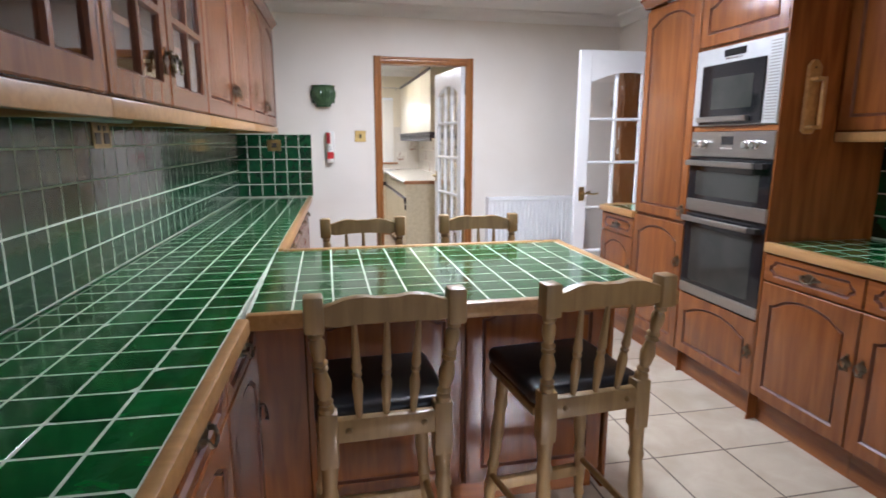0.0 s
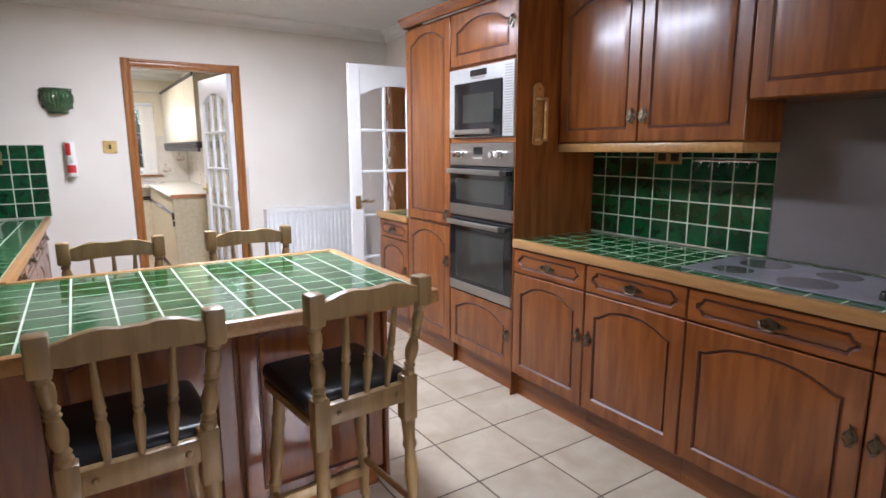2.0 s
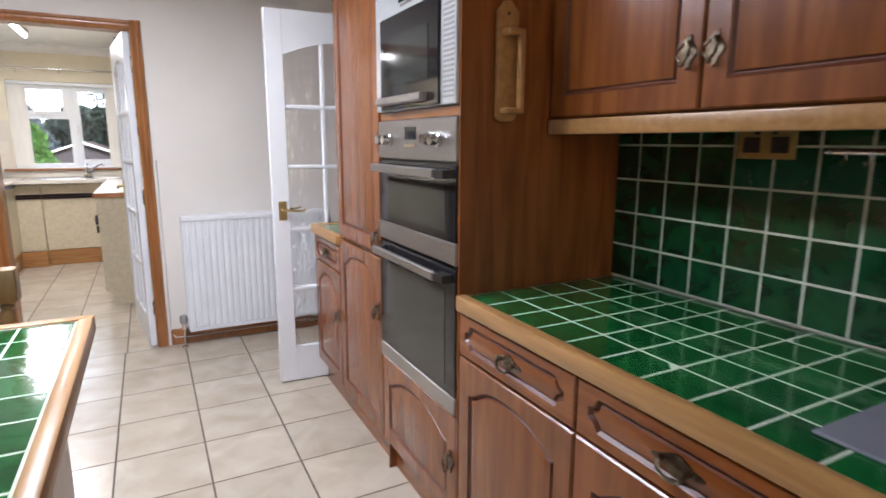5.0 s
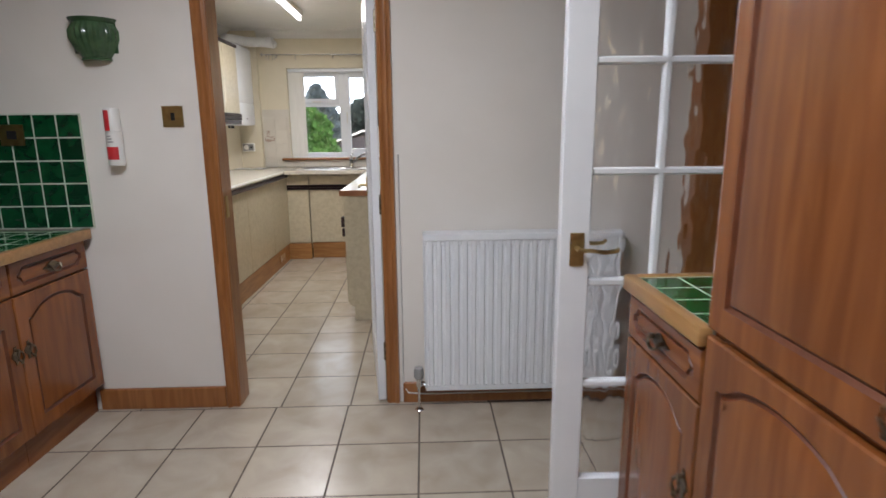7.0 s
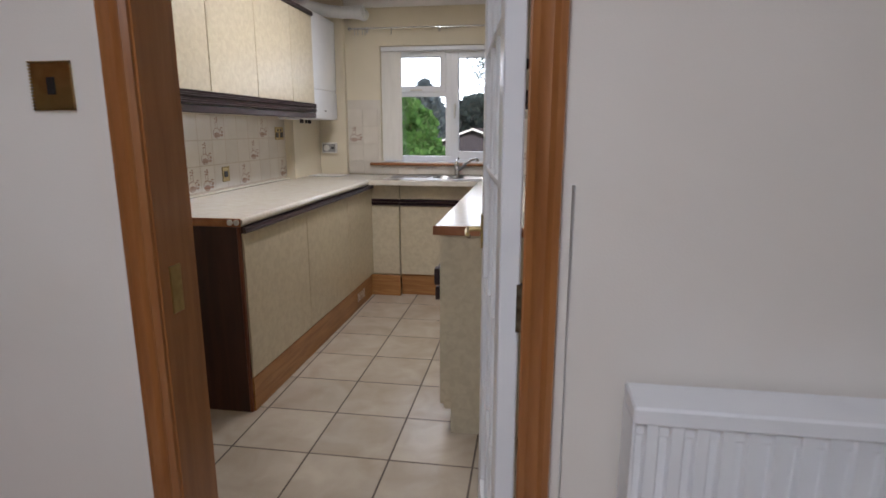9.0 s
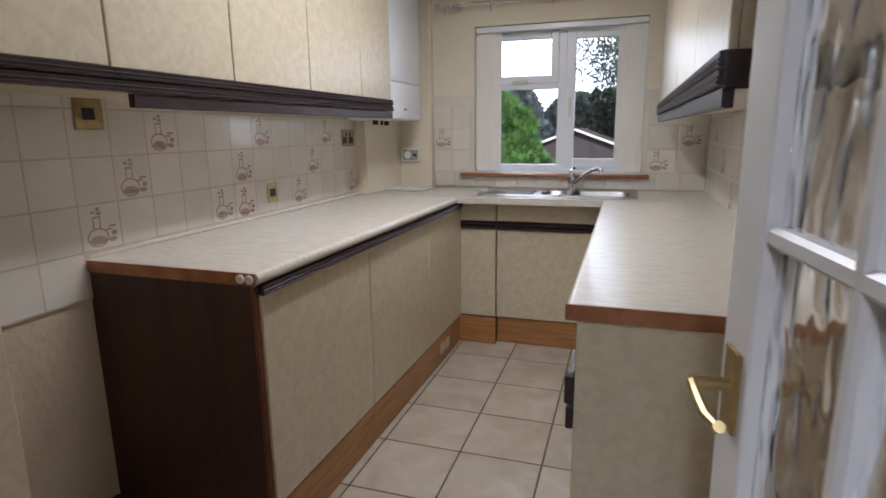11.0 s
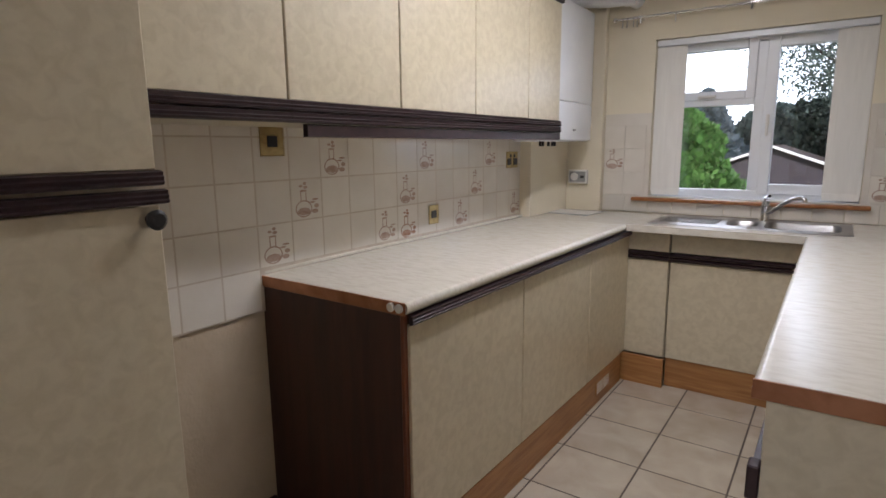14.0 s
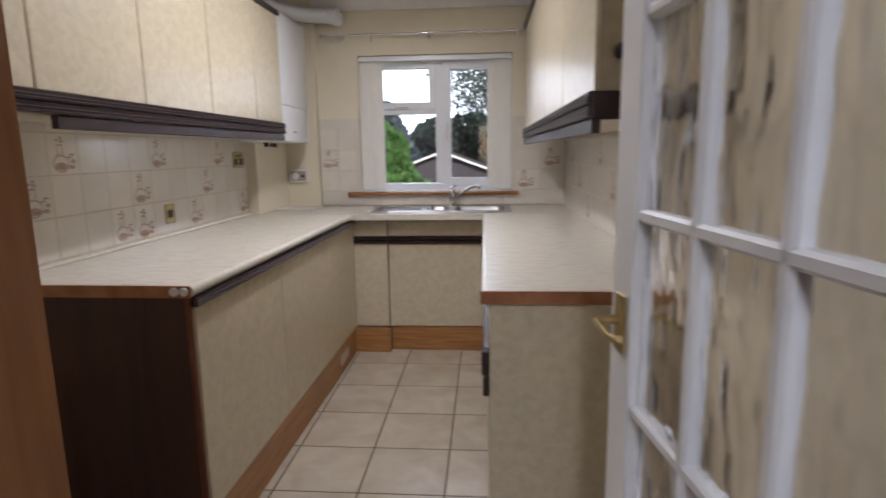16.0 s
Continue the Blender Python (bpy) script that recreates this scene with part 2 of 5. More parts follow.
def tube_path(bm, pts, r, n=10):
    """A bent tube through pts."""
    pts = [Vector(p) for p in pts]
    rings = []
    for i, p in enumerate(pts):
        d = (pts[min(i + 1, len(pts) - 1)] - pts[max(i - 1, 0)]).normalized()
        q = d.to_track_quat("Z", "Y")
        rings.append([bm.verts.new(p + q @ Vector((r * math.cos(2 * math.pi * k / n), r * math.sin(2 * math.pi * k / n), 0))) for k in range(n)])
    for a, b in zip(rings, rings[1:]):
        for k in range(n):
            bm.faces.new((a[k], a[(k + 1) % n], b[(k + 1) % n], b[k]))
    bm.faces.new(rings[0][::-1])
    bm.faces.new(rings[-1])
    return bm


def offset_loop(pts, d):
    """The outline pts (counter-clockwise) drawn in by d."""
    out, n = [], len(pts)
    for k in range(n):
        a, b, c = Vector(pts[k - 1]), Vector(pts[k]), Vector(pts[(k + 1) % n])
        n1 = Vector((-(b - a).y, (b - a).x)).normalized()
        n2 = Vector((-(c - b).y, (c - b).x)).normalized()
        mid = n1 + n2
        if mid.length < 1e-6:
            mid = n1
        mid.normalize()
        out.append(tuple(b + mid * d / max(0.5, mid.dot(n1))))
    return out


def arch_outline(x0, x1, z0, z1, rise=0.05, kind="arch"):
    """An opening with a cathedral top: small shoulders and a wide arch."""
    if kind == "square":
        return [(x0, z0), (x1, z0), (x1, z1), (x0, z1)]
    if kind == "drawer":
        c = 0.018
        return [(x0 + c * 1.6, z0), (x1 - c * 1.6, z0), (x1 - c, z0 + c), (x1, z0 + c * 1.4), (x1, z1 - c * 1.4), (x1 - c, z1 - c), (x1 - c * 1.6, z1),
                (x0 + c * 1.6, z1), (x0 + c, z1 - c), (x0, z1 - c * 1.4), (x0, z0 + c * 1.4), (x0 + c, z0 + c)]
    w, zs = x1 - x0, z1 - rise
    sh = 0.10 * w
    right = [(x1, z0), (x1, zs - 0.006), (x1 - 0.004, zs), (x1 - sh * 0.55, zs + 0.002), (x1 - sh * 0.8, zs + 0.007)]
    top = []
    for k in range(9):
        u = -1 + 2 * k / 8
        top.append(((x0 + x1) / 2 - u * (w / 2 - sh), zs + 0.012 + (rise - 0.012) * (1 - u * u) ** 0.75))
    left = [(x0 + sh * 0.8, zs + 0.007), (x0 + sh * 0.55, zs + 0.002), (x0 + 0.004, zs), (x0, zs - 0.006), (x0, z0)]
    return right + top + left


def lay_loop(bm, pts, y):
    vs = [bm.verts.new((u, y, v)) for u, v in pts]
    return vs, [bm.edges.new((vs[k], vs[(k + 1) % len(vs)])) for k in range(len(vs))]


def bridge(bm, a, b, slot=0):
    for k in range(len(a)):
        bm.faces.new((a[k], a[(k + 1) % len(a)], b[(k + 1) % len(b)], b[k])).material_index = slot


def frame_mesh(w, h, openings, t):
    """A flat frame w by h, front at y=0 and back at y=t, with open holes."""
    bm = bmesh.new()
    e = 0.004
    o0, e0 = lay_loop(bm, [(e, e), (w - e, e), (w - e, h - e), (e, h - e)], 0)
    o1 = [bm.verts.new((u, e, v)) for u, v in [(0, 0), (w, 0), (w, h), (0, h)]]
    o2 = [bm.verts.new((u, t, v)) for u, v in [(0, 0), (w, 0), (w, h), (0, h)]]
    bridge(bm, o0, o1)
    bridge(bm, o1, o2)
    edges, back = list(e0), []
    eb = [bm.edges.get((o2[k], o2[(k + 1) % 4])) for k in range(4)]
    for pts in openings:
        i0, ei = lay_loop(bm, pts, 0)
        i1, ej = lay_loop(bm, offset_loop(pts, 0.007), min(0.008, t * 0.6))
        bridge(bm, i0, i1, 1)
        i2, ek = lay_loop(bm, offset_loop(pts, 0.007), t)
        bridge(bm, i1, i2, 1)
        edges += ei
        eb += ek
    bmesh.ops.triangle_fill(bm, edges=edges, use_beauty=True)
    bmesh.ops.triangle_fill(bm, edges=eb, use_beauty=True)
    return bm


def raised_panel(pts, t):
    """A raised field that fills an opening: a groove, a sloped margin and a flat field."""
    bm = bmesh.new()
    a, _ = lay_loop(bm, offset_loop(pts, 0.0065), 0.009)
    b, _ = lay_loop(bm, offset_loop(pts, 0.011), 0.009)
    c, _ = lay_loop(bm, offset_loop(pts, 0.014), 0.004)
    d, e = lay_loop(bm, offset_loop(pts, 0.032), 0.001)
    bridge(bm, a, b, 1)
    bridge(bm, b, c, 1)
    bridge(bm, c, d)
    bmesh.ops.triangle_fill(bm, edges=e, use_beauty=True)
    z, _ = lay_loop(bm, offset_loop(pts, 0.0065), t - 0.003)
    bridge(bm, a, z)
    return bm


MESHES = {}


def shared(key, make, mat, smooth=True):
    if key not in MESHES:
        MESHES[key] = mesh_of(key[0], make(), mat, smooth)
        if mat in (CHERRY, CHERRY_H):
            MESHES[key].materials.append(GROOVE)
    return MESHES[key]


def handle_mesh():
    """A pierced backplate with a bail handle, about 7 cm tall."""
    bm = bmesh.new()
    pts = [(0.012 * math.cos(a) * (1 + 0.45 * math.cos(4 * a)), 0.030 * math.sin(a) * (1 + 0.16 * math.cos(6 * a))) for a in [2 * math.pi * k / 28 for k in range(28)]]
    prism(bm, pts, XZ, 0, -0.003)
    rod(bm, (0, 0, 0.018), (0, -0.014, 0.018), 0.005, 8)
    tube_path(bm, [(0.0, -0.013, 0.018), (0.011, -0.016, 0.006), (0.012, -0.018, -0.008), (0.0, -0.019, -0.020), (-0.012, -0.018, -0.008), (-0.011, -0.016, 0.006), (0.0, -0.013, 0.018)], 0.0033, 6)
    bmesh.ops.create_icosphere(bm, subdivisions=1, radius=0.006, matrix=Matrix.Translation((0, -0.019, -0.021)))
    return bm


def drawer_handle_mesh():
    bm = bmesh.new()
    pts = [(0.042 * math.cos(a) * (1 + 0.12 * math.cos(6 * a)), 0.013 * math.sin(a) * (1 + 0.45 * math.cos(4 * a))) for a in [2 * math.pi * k / 28 for k in range(28)]]
    prism(bm, pts, XZ, 0, -0.003)
    for s in (-1, 1):
        rod(bm, (s * 0.024, 0, 0.003), (s * 0.024, -0.014, 0.003), 0.005, 8)
    tube_path(bm, [(-0.024, -0.014, 0.003), (-0.020, -0.018, -0.010), (-0.008, -0.02, -0.015), (0.008, -0.02, -0.015), (0.020, -0.018, -0.010), (0.024, -0.014, 0.003)], 0.0036, 6)
    return bm


def wood_front(parent, name, x, z, w, h, kind="arch", handle=None, t=0.02, stile=0.058, glassy=False):
    """A door or drawer front with its panel and handle; handle is (x, z) on the front."""
    r = 0.0 if kind != "arch" else min(0.055, 0.12 * w)
    if kind == "drawer":
        pts = arch_outline(0.035, w - 0.035, 0.026, h - 0.026, 0, "drawer")
    else:
        pts = arch_outline(stile, w - stile, stile, h - stile * 0.75, r, kind)
    key = (round(w, 3), round(h, 3), kind)
    fr = part(name, shared((name, *key), lambda: frame_mesh(w, h, [pts], t), CHERRY if kind != "drawer" else CHERRY_H), CHERRY, parent, m=pose(x, -t, z))
    part("panel", shared(("panel", *key), lambda: raised_panel(pts, t), CHERRY if kind != "drawer" else CHERRY_H), CHERRY, fr)
    if handle:
        me = shared(("handle", kind == "drawer"), drawer_handle_mesh if kind == "drawer" else handle_mesh, ANTIQUE)
        part("handle", me, ANTIQUE, fr, "antique brass handle", pose(handle[0], 0, handle[1]) @ Matrix.Scale(1.2, 4))
    return fr


def glazed_front(parent, x, z, w, h, handle, t=0.02):
    """A cabinet door with six small panes under an arched top."""
    s, b = 0.058, 0.018
    zs = [s, s + (h - 2 * s) / 3, s + 2 * (h - 2 * s) / 3, h - s * 0.8]
    xm = w / 2
    opens, panes = [], []
    for k in range(3):
        for x0, x1 in ((s, xm - b / 2), (xm + b / 2, w - s)):
            z0, z1 = zs[k] + (b / 2 if k else 0), zs[k + 1] - (b / 2 if k < 2 else 0)
            opens.append([(x0, z0), (x1, z0), (x1, z1), (x0, z1)])
            panes.append((x0, x1, z0, z1))
    fr = part("door", shared(("gdoor", round(w, 3), round(h, 3)), lambda: frame_mesh(w, h, opens, t), CHERRY), CHERRY, parent, "glazed cherry wood door", pose(x, -t, z))
    for x0, x1, z0, z1 in panes:
        p = part("pane", box(x0 + 0.003, x1 - 0.003, 0.010, 0.013, z0 + 0.003, z1 - 0.003), CLEAR, fr, "clear glass pane", smooth=False)
        p.visible_shadow = False
    part("handle", shared(("handle", False), handle_mesh, ANTIQUE), ANTIQUE, fr, "antique brass handle", pose(handle[0], 0, handle[1]) @ Matrix.Scale(1.2, 4))
    return fr


def tile_field(parent, mat, m, nx, ny, px, py, gap=0.0044, t=0.006, bevel=0.0012, skip=None, name="tile", tilt=0.12):
    """Rows of alike tiles lying in the x-y plane of m, tops at z=t."""
    def make():
        bm = bmesh.new()
        bm_box(bm, -px / 2 + gap / 2, px / 2 - gap / 2, -py / 2 + gap / 2, py / 2 - gap / 2, 0, t)
        top = [e for e in bm.edges if all(v.co.z > t / 2 for v in e.verts)]
        bmesh.ops.bevel(bm, geom=top, offset=bevel, segments=1, affect="EDGES")
        return bm
    me = shared((name, mat.name, px, py, gap, t), make, mat, False)
    for i in range(nx):
        for j in range(ny):
            if skip and skip(i, j):
                continue
            part(name, me, mat, parent, m=m @ pose((i + 0.5) * px, (j + 0.5) * py, 0, random.uniform(-tilt, tilt), random.uniform(-tilt, tilt), 0))


# ---- the large structure ----
H, UH = 2.40, 2.34          # ceilings of the kitchen and the utility room
DY0, DY1 = 5.385, 5.50      # the wall between them
LW, RW = -0.36, 3.06        # kitchen side walls
UL, UR, UB = -0.18, 1.88, 9.12

structure("floor", box(-0.6, 4.4, -1.3, 9.3, -0.12, -0.0006), FGROUT, "beige stone-look ceramic floor tiles with dark grout", "floor")
bm = bmesh.new()
bm_box(bm, -0.6, 0.935, DY0, DY1, 0, H)
bm_box(bm, 1.695, RW, DY0, DY1, 0, H)
bm_box(bm, 0.935, 1.695, DY0, DY1, 1.978, H)
structure("wall_north", bm, WALL, "cream painted plaster wall with a doorway", "wall")
SKEW = 1.6
left = pose(-0.205, 5.385, 0, 0, 0, 90 - SKEW)   # the left run: x runs along the wall to the door wall, y into the wall
bm = bmesh.new()
bm_box(bm, -6.9, 0.1, 0, 0.15, 0, H)
structure("wall_west", bm, WALL, "cream painted plaster wall", "wall").matrix_basis = left
bm = bmesh.new()
bm_box(bm, RW, RW + 0.12, -1.2, 4.53, 0, H)
bm_box(bm, RW, RW + 0.12, 5.27, DY1, 0, H)
bm_box(bm, RW, RW + 0.12, 4.53, 5.27, 1.99, H)
structure("wall_east", bm, WALL, "cream painted plaster wall with a doorway", "wall")
# unseen closing wall; its window opening is assumed, for the added fill
bm = bmesh.new()
bm_box(bm, -0.6, 1.1, -1.35, -1.2, 0, H)
bm_box(bm, 2.7, RW + 0.12, -1.35, -1.2, 0, H)
bm_box(bm, 1.1, 2.7, -1.35, -1.2, 0, 1.0)
bm_box(bm, 1.1, 2.7, -1.35, -1.2, 2.0, H)
structure("wall_south", bm, WALL, "cream painted plaster wall, out of view, with an assumed window opening", "wall")
structure("ceiling_kitchen", box(-0.6, RW + 0.12, -1.35, DY0 + 0.05, H, H + 0.1), CEIL, "white textured plaster ceiling", "ceiling")
structure("ceiling_utility", box(-0.4, UR + 0.12, DY1 - 0.05, UB + 0.25, UH, UH + 0.1), CEIL, "white textured plaster ceiling", "ceiling")
structure("wall_hall", box(3.95, 4.05, 3.9, 5.6, 0, H), MAHOG, "dark mahogany panelled hall wall", "wall")
structure("ceiling_hall", box(3.1, 4.05, 3.9, 5.6, H, H + 0.1), CEIL, "white hall ceiling", "ceiling")
bm = bmesh.new()
bm_box(bm, 3.18, 3.95, 3.8, 3.9, 0, H)
bm_box(bm, 3.18, 3.95, 5.5, 5.6, 0, H)
structure("wall_hall_end", bm, MAHOG, "dark mahogany panelled hall walls", "wall")
bm = bmesh.new()
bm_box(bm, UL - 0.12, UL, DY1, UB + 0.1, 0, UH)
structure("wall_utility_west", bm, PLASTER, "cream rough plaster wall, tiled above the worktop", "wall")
structure("wall_utility_east", box(UR, UR + 0.12, DY1, UB + 0.1, 0, UH), UWALL, "cream painted wall tiled above the worktop", "wall")
WX0, WX1, WZ0, WZ1 = 0.420, 1.500, 1.015, 1.958
bm = bmesh.new()
bm_box(bm, UL, WX0, UB, UB + 0.24, 0, UH)
bm_box(bm, WX1, UR, UB, UB + 0.24, 0, UH)
bm_box(bm, WX0, WX1, UB, UB + 0.24, 0, WZ0)
bm_box(bm, WX0, WX1, UB, UB + 0.24, WZ1, UH)
structure("wall_utility_north", bm, UWALL, "yellow cream painted wall with a window", "wall")
structure("pipe_boxing", box(UL, 0.13, UB - 0.06, UB - 0.001, 0.9, UH, 0.004), UWALL, "cream painted pipe boxing in the corner", "boxing")
structure("pipe_boxing", box(UL + 0.001, -0.10, 8.51, UB - 0.061, 0.916, 1.361, 0.003), UWALL, "cream painted boxing under the boiler", "boxing")


def coving(name, p0, p1, inward, top):
    """A cove between wall and ceiling."""
    prof = [(0, 0), (0.085, 0), (0.078, -0.012)] + [(0.078 - 0.062 * math.sin(a), -0.012 - 0.062 * (1 - math.cos(a))) for a in [math.pi / 2 * k / 6 for k in range(1, 7)]] + [(0.012, -0.085), (0, -0.085)]
    p0, p1, inward = Vector((*p0, top)), Vector((*p1, top)), Vector((*inward, 0))
    bm = bmesh.new()
    a = [bm.verts.new(p0 + inward * u + Vector((0, 0, v))) for u, v in prof]
    b = [bm.verts.new(p1 + inward * u + Vector((0, 0, v))) for u, v in prof]
    bm.faces.new(a)
    bm.faces.new(b[::-1])
    bridge(bm, a, b)
    structure(name, bm, CEIL, "white plaster coving", "coving", smooth=True)


coving("coving_north", (-0.3, DY0), (RW, DY0), (0, -1), H)
coving("coving_east", (RW, -1.2), (RW, DY0), (-1, 0), H)
coving("coving_utility", (UL, UB), (UR, UB), (0, -1), UH)
coving("coving_utility_west", (UL, DY1), (UL, UB), (1, 0), UH)

# doorway to the utility room: lining and moulded architraves
door_frame = thing("door_frame", pose(0, 0, 0), "brown stained wooden door frame with moulded architrave", "door frame", kind="structure")
bm = bmesh.new()
bm_box(bm, 0.935, 0.960, DY0 - 0.004, DY1 + 0.004, 0, 1.955)
bm_box(bm, 1.670, 1.695, DY0 - 0.004, DY1 + 0.004, 0, 1.955)
bm_box(bm, 0.935, 1.695, DY0 - 0.004, DY1 + 0.004, 1.955, 1.980)
part("lining", bm, ARCHI, door_frame)
ARCH_PROFILE = [(0, 0), (0, -0.012), (0.012, -0.018), (0.020, -0.013), (0.034, -0.013), (0.044, -0.022), (0.056, -0.020), (0.060, 0)]


def architrave(name, parent, x_in, side, z1, y):
    """An upright moulding whose inner edge stands at x_in; side is -1 or 1."""
    bm = bmesh.new()
    prism(bm, [(x_in + side * u, y + v) for u, v in ARCH_PROFILE], XY, 0, z1)
    part(name, bm, ARCHI, parent)


architrave("architrave", door_frame, 0.956, -1, 2.012, DY0)
architrave("architrave", door_frame, 1.674, 1, 2.012, DY0)
bm = bmesh.new()
prism(bm, [(DY0 + v, 1.952 + u) for u, v in ARCH_PROFILE], YZ, 0.956, 1.674)
part("head", bm, ARCHI, door_frame)
part("strike_plate", box(0.958, 0.963, 5.41, 5.445, 0.92, 1.02, 0.001), BRASS, door_frame, "brass strike plate")
for zz in (0.22, 0.93, 1.72):
    part("hinge", box(1.660, 1.672, DY0 - 0.003, DY0 + 0.016, zz, zz + 0.09, 0.001), ANTIQUE, door_frame, "brass hinge")
side_frame = thing("door_frame", pose(0, 0, 0), "brown stained wooden frame of the hall doorway", "door frame", kind="structure")
bm = bmesh.new()
bm_box(bm, RW - 0.018, RW + 0.14, 5.235, 5.335, 0, 2.05)
bm_box(bm, RW - 0.018, RW + 0.14, 4.49, 4.56, 0, 2.05)
bm_box(bm, RW - 0.018, RW + 0.14, 4.56, 5.235, 1.955, 2.05)
part("lining", bm, ARCHI, side_frame)
bm = bmesh.new()
bm_box(bm, 0.30, 0.895, DY0 - 0.018, DY0 - 0.0005, 0, 0.105, 0.004)
structure("baseboard_west", bm, ARCHI, "brown stained wooden skirting board", "skirting")
structure("baseboard_east", box(1.75, RW, DY0 - 0.018, DY0 - 0.0005, 0, 0.105, 0.004), ARCHI, "brown stained wooden skirting board", "skirting")
structure("baseboard_utility", box(UL + 0.0005, UL + 0.018, 6.03, 6.63, 0, 0.10, 0.004), DARKEND, "dark brown wooden skirting board", "skirting")


def glazed_door(m, label, w, h, lever_z):
    """A white door with fifteen rippled panes and an arched top row; local x from the hinge, front at y=0."""
    t, s, b = 0.038, 0.088, 0.022
    d = thing("glazed_door", m, label, "door", "glazed doors")
    xs = [s + (w - 2 * s) * k / 3 for k in range(4)]
    zs = [0.20, 0.53, 0.857, 1.187, 1.493, 1.80]
    bm = bmesh.new()
    bm_box(bm, 0, s, 0, t, 0.008, h, 0.003)
    bm_box(bm, w - s, w, 0, t, 0.008, h, 0.003)
    bm_box(bm, s, w - s, 0.001, t - 0.001, 0.008, zs[0])
    arc = [(s + (w - 2 * s) * k / 12, 1.745 + 0.075 * (1 - (k / 6 - 1) ** 2)) for k in range(13)]
    prism(bm, [(s, h)] + arc + [(w - s, h)], XZ, 0.001, t - 0.001)
    part("door_leaf", bm, WHITE, d)
    def bar(x0, x1, z0, z1):
        bm = bmesh.new()
        bm_box(bm, x0, x1, 0.004, t - 0.004, z0, z1, 0.005)
        part("glazing_bar", bm, WHITE, d)
    for x in xs[1:3]:
        bar(x - b / 2, x + b / 2, zs[0], 1.815)
    for z in zs[1:5]:
        bar(s, w - s, z - b / 2, z + b / 2)
    for i in range(3):
        for j in range(5):
            top = zs[j + 1] - b / 2 + 0.004
            x0, x1 = xs[i] - (0.0 if i == 0 else -b / 2 + 0.004), xs[i + 1] + (0.0 if i == 2 else -b / 2 + 0.004)
            if j == 4:
                top = 1.75 if i != 1 else 1.815
            bm = bmesh.new()
            bm_box(bm, x0, x1, t / 2 - 0.002, t / 2 + 0.002, zs[j] + (b / 2 - 0.004 if j else -0.004), top)
            p = part("pane", bm, OBSCURE, d, "rippled obscure glass pane", smooth=False)
            p.visible_shadow = False
    hx = w - 0.05
    for y, sgn in ((0.0, -1), (t, 1)):
        plate = part("handle_plate", box(hx - 0.021, hx + 0.021, min(y, y + sgn * 0.006), max(y, y + sgn * 0.006), lever_z - 0.055, lever_z + 0.045, 0.002), BRASS, d, "brass lever handle plate")
        bm = bmesh.new()
        rod(bm, (hx, y, lever_z), (hx, y + sgn * 0.045, lever_z), 0.008, 10)
        tube_path(bm, [(hx, y + sgn * 0.045, lever_z), (hx - 0.03, y + sgn * 0.048, lever_z), (hx - 0.07, y + sgn * 0.048, lever_z - 0.005), (hx - 0.10, y + sgn * 0.044, lever_z - 0.003), (hx - 0.112, y + sgn * 0.046, lever_z + 0.005)], 0.0062, 8)
        part("lever", bm, BRASS, plate)
    return d


glazed_door(pose(3.035, 4.455, 0, 0, 0, 180 - 1.5), "white glazed door with rippled panes, standing open beside the base unit", 0.772, 1.965, 0.965)
glazed_door(pose(1.666, 5.388, 0, 0, 0, 97.3), "white glazed door with rippled panes, open into the utility room", 0.708, 1.95, 1.005)


# ---- kitchen: base units, worktops, wall cupboards ----
def base_unit(m, w, doors=1, drawer=True, depth=0.54, top=0.842, handle="r", group="base units", label="cherry wood base unit with arched panel door and drawer"):
    c = thing("base_unit", m, label, "kitchen cabinet", group)
    part("carcass", box(0.001, w - 0.001, 0, depth, 0.13, top), CHERRY, c)
    part("plinth", box(0.001, w - 0.001, 0.03, 0.05, 0.0, 0.13), CHERRY_H, c)
    z1 = 0.703 if drawer else top - 0.006
    n = doors
    for k in range(n):
        dw = w / n - 0.006
        side = handle if n == 1 else ("r" if k == 0 else "l")
        hx = dw - 0.03 if side == "r" else 0.03
        wood_front(c, "door", k * w / n + 0.003, 0.14, dw, z1 - 0.14, "arch", (hx, (z1 - 0.14) * 0.62))
    if drawer:
        wood_front(c, "drawer_front", 0.003, 0.71, w - 0.006, top - 0.006 - 0.71, "drawer", (w / 2, (top - 0.716) / 2))
    return c


FX = 2.484
for y0, y1, hs in ((2.81, 2.302, "r"), (2.302, 1.785, "l"), (1.785, 1.173, "r"), (1.173, 0.68, "l"), (0.68, 0.22, "r")):
    base_unit(pose(FX, y0, 0, 0, 0, -90), y0 - y1, handle=hs)
base_unit(pose(FX, 4.395, 0, 0, 0, -90), 0.44, handle="r", label="narrow cherry wood base unit with drawer and arched door")


def wood_edge(parent, pts_bm):
    return part("edge_trim", pts_bm, TRIM, parent, "lighter oak edge trim")


def edge_bar(x0, x1, y0, y1, z0=0.842, z1=0.888):
    return box(x0, x1, y0, y1, z0, z1, 0.007, 2)


P = 0.108
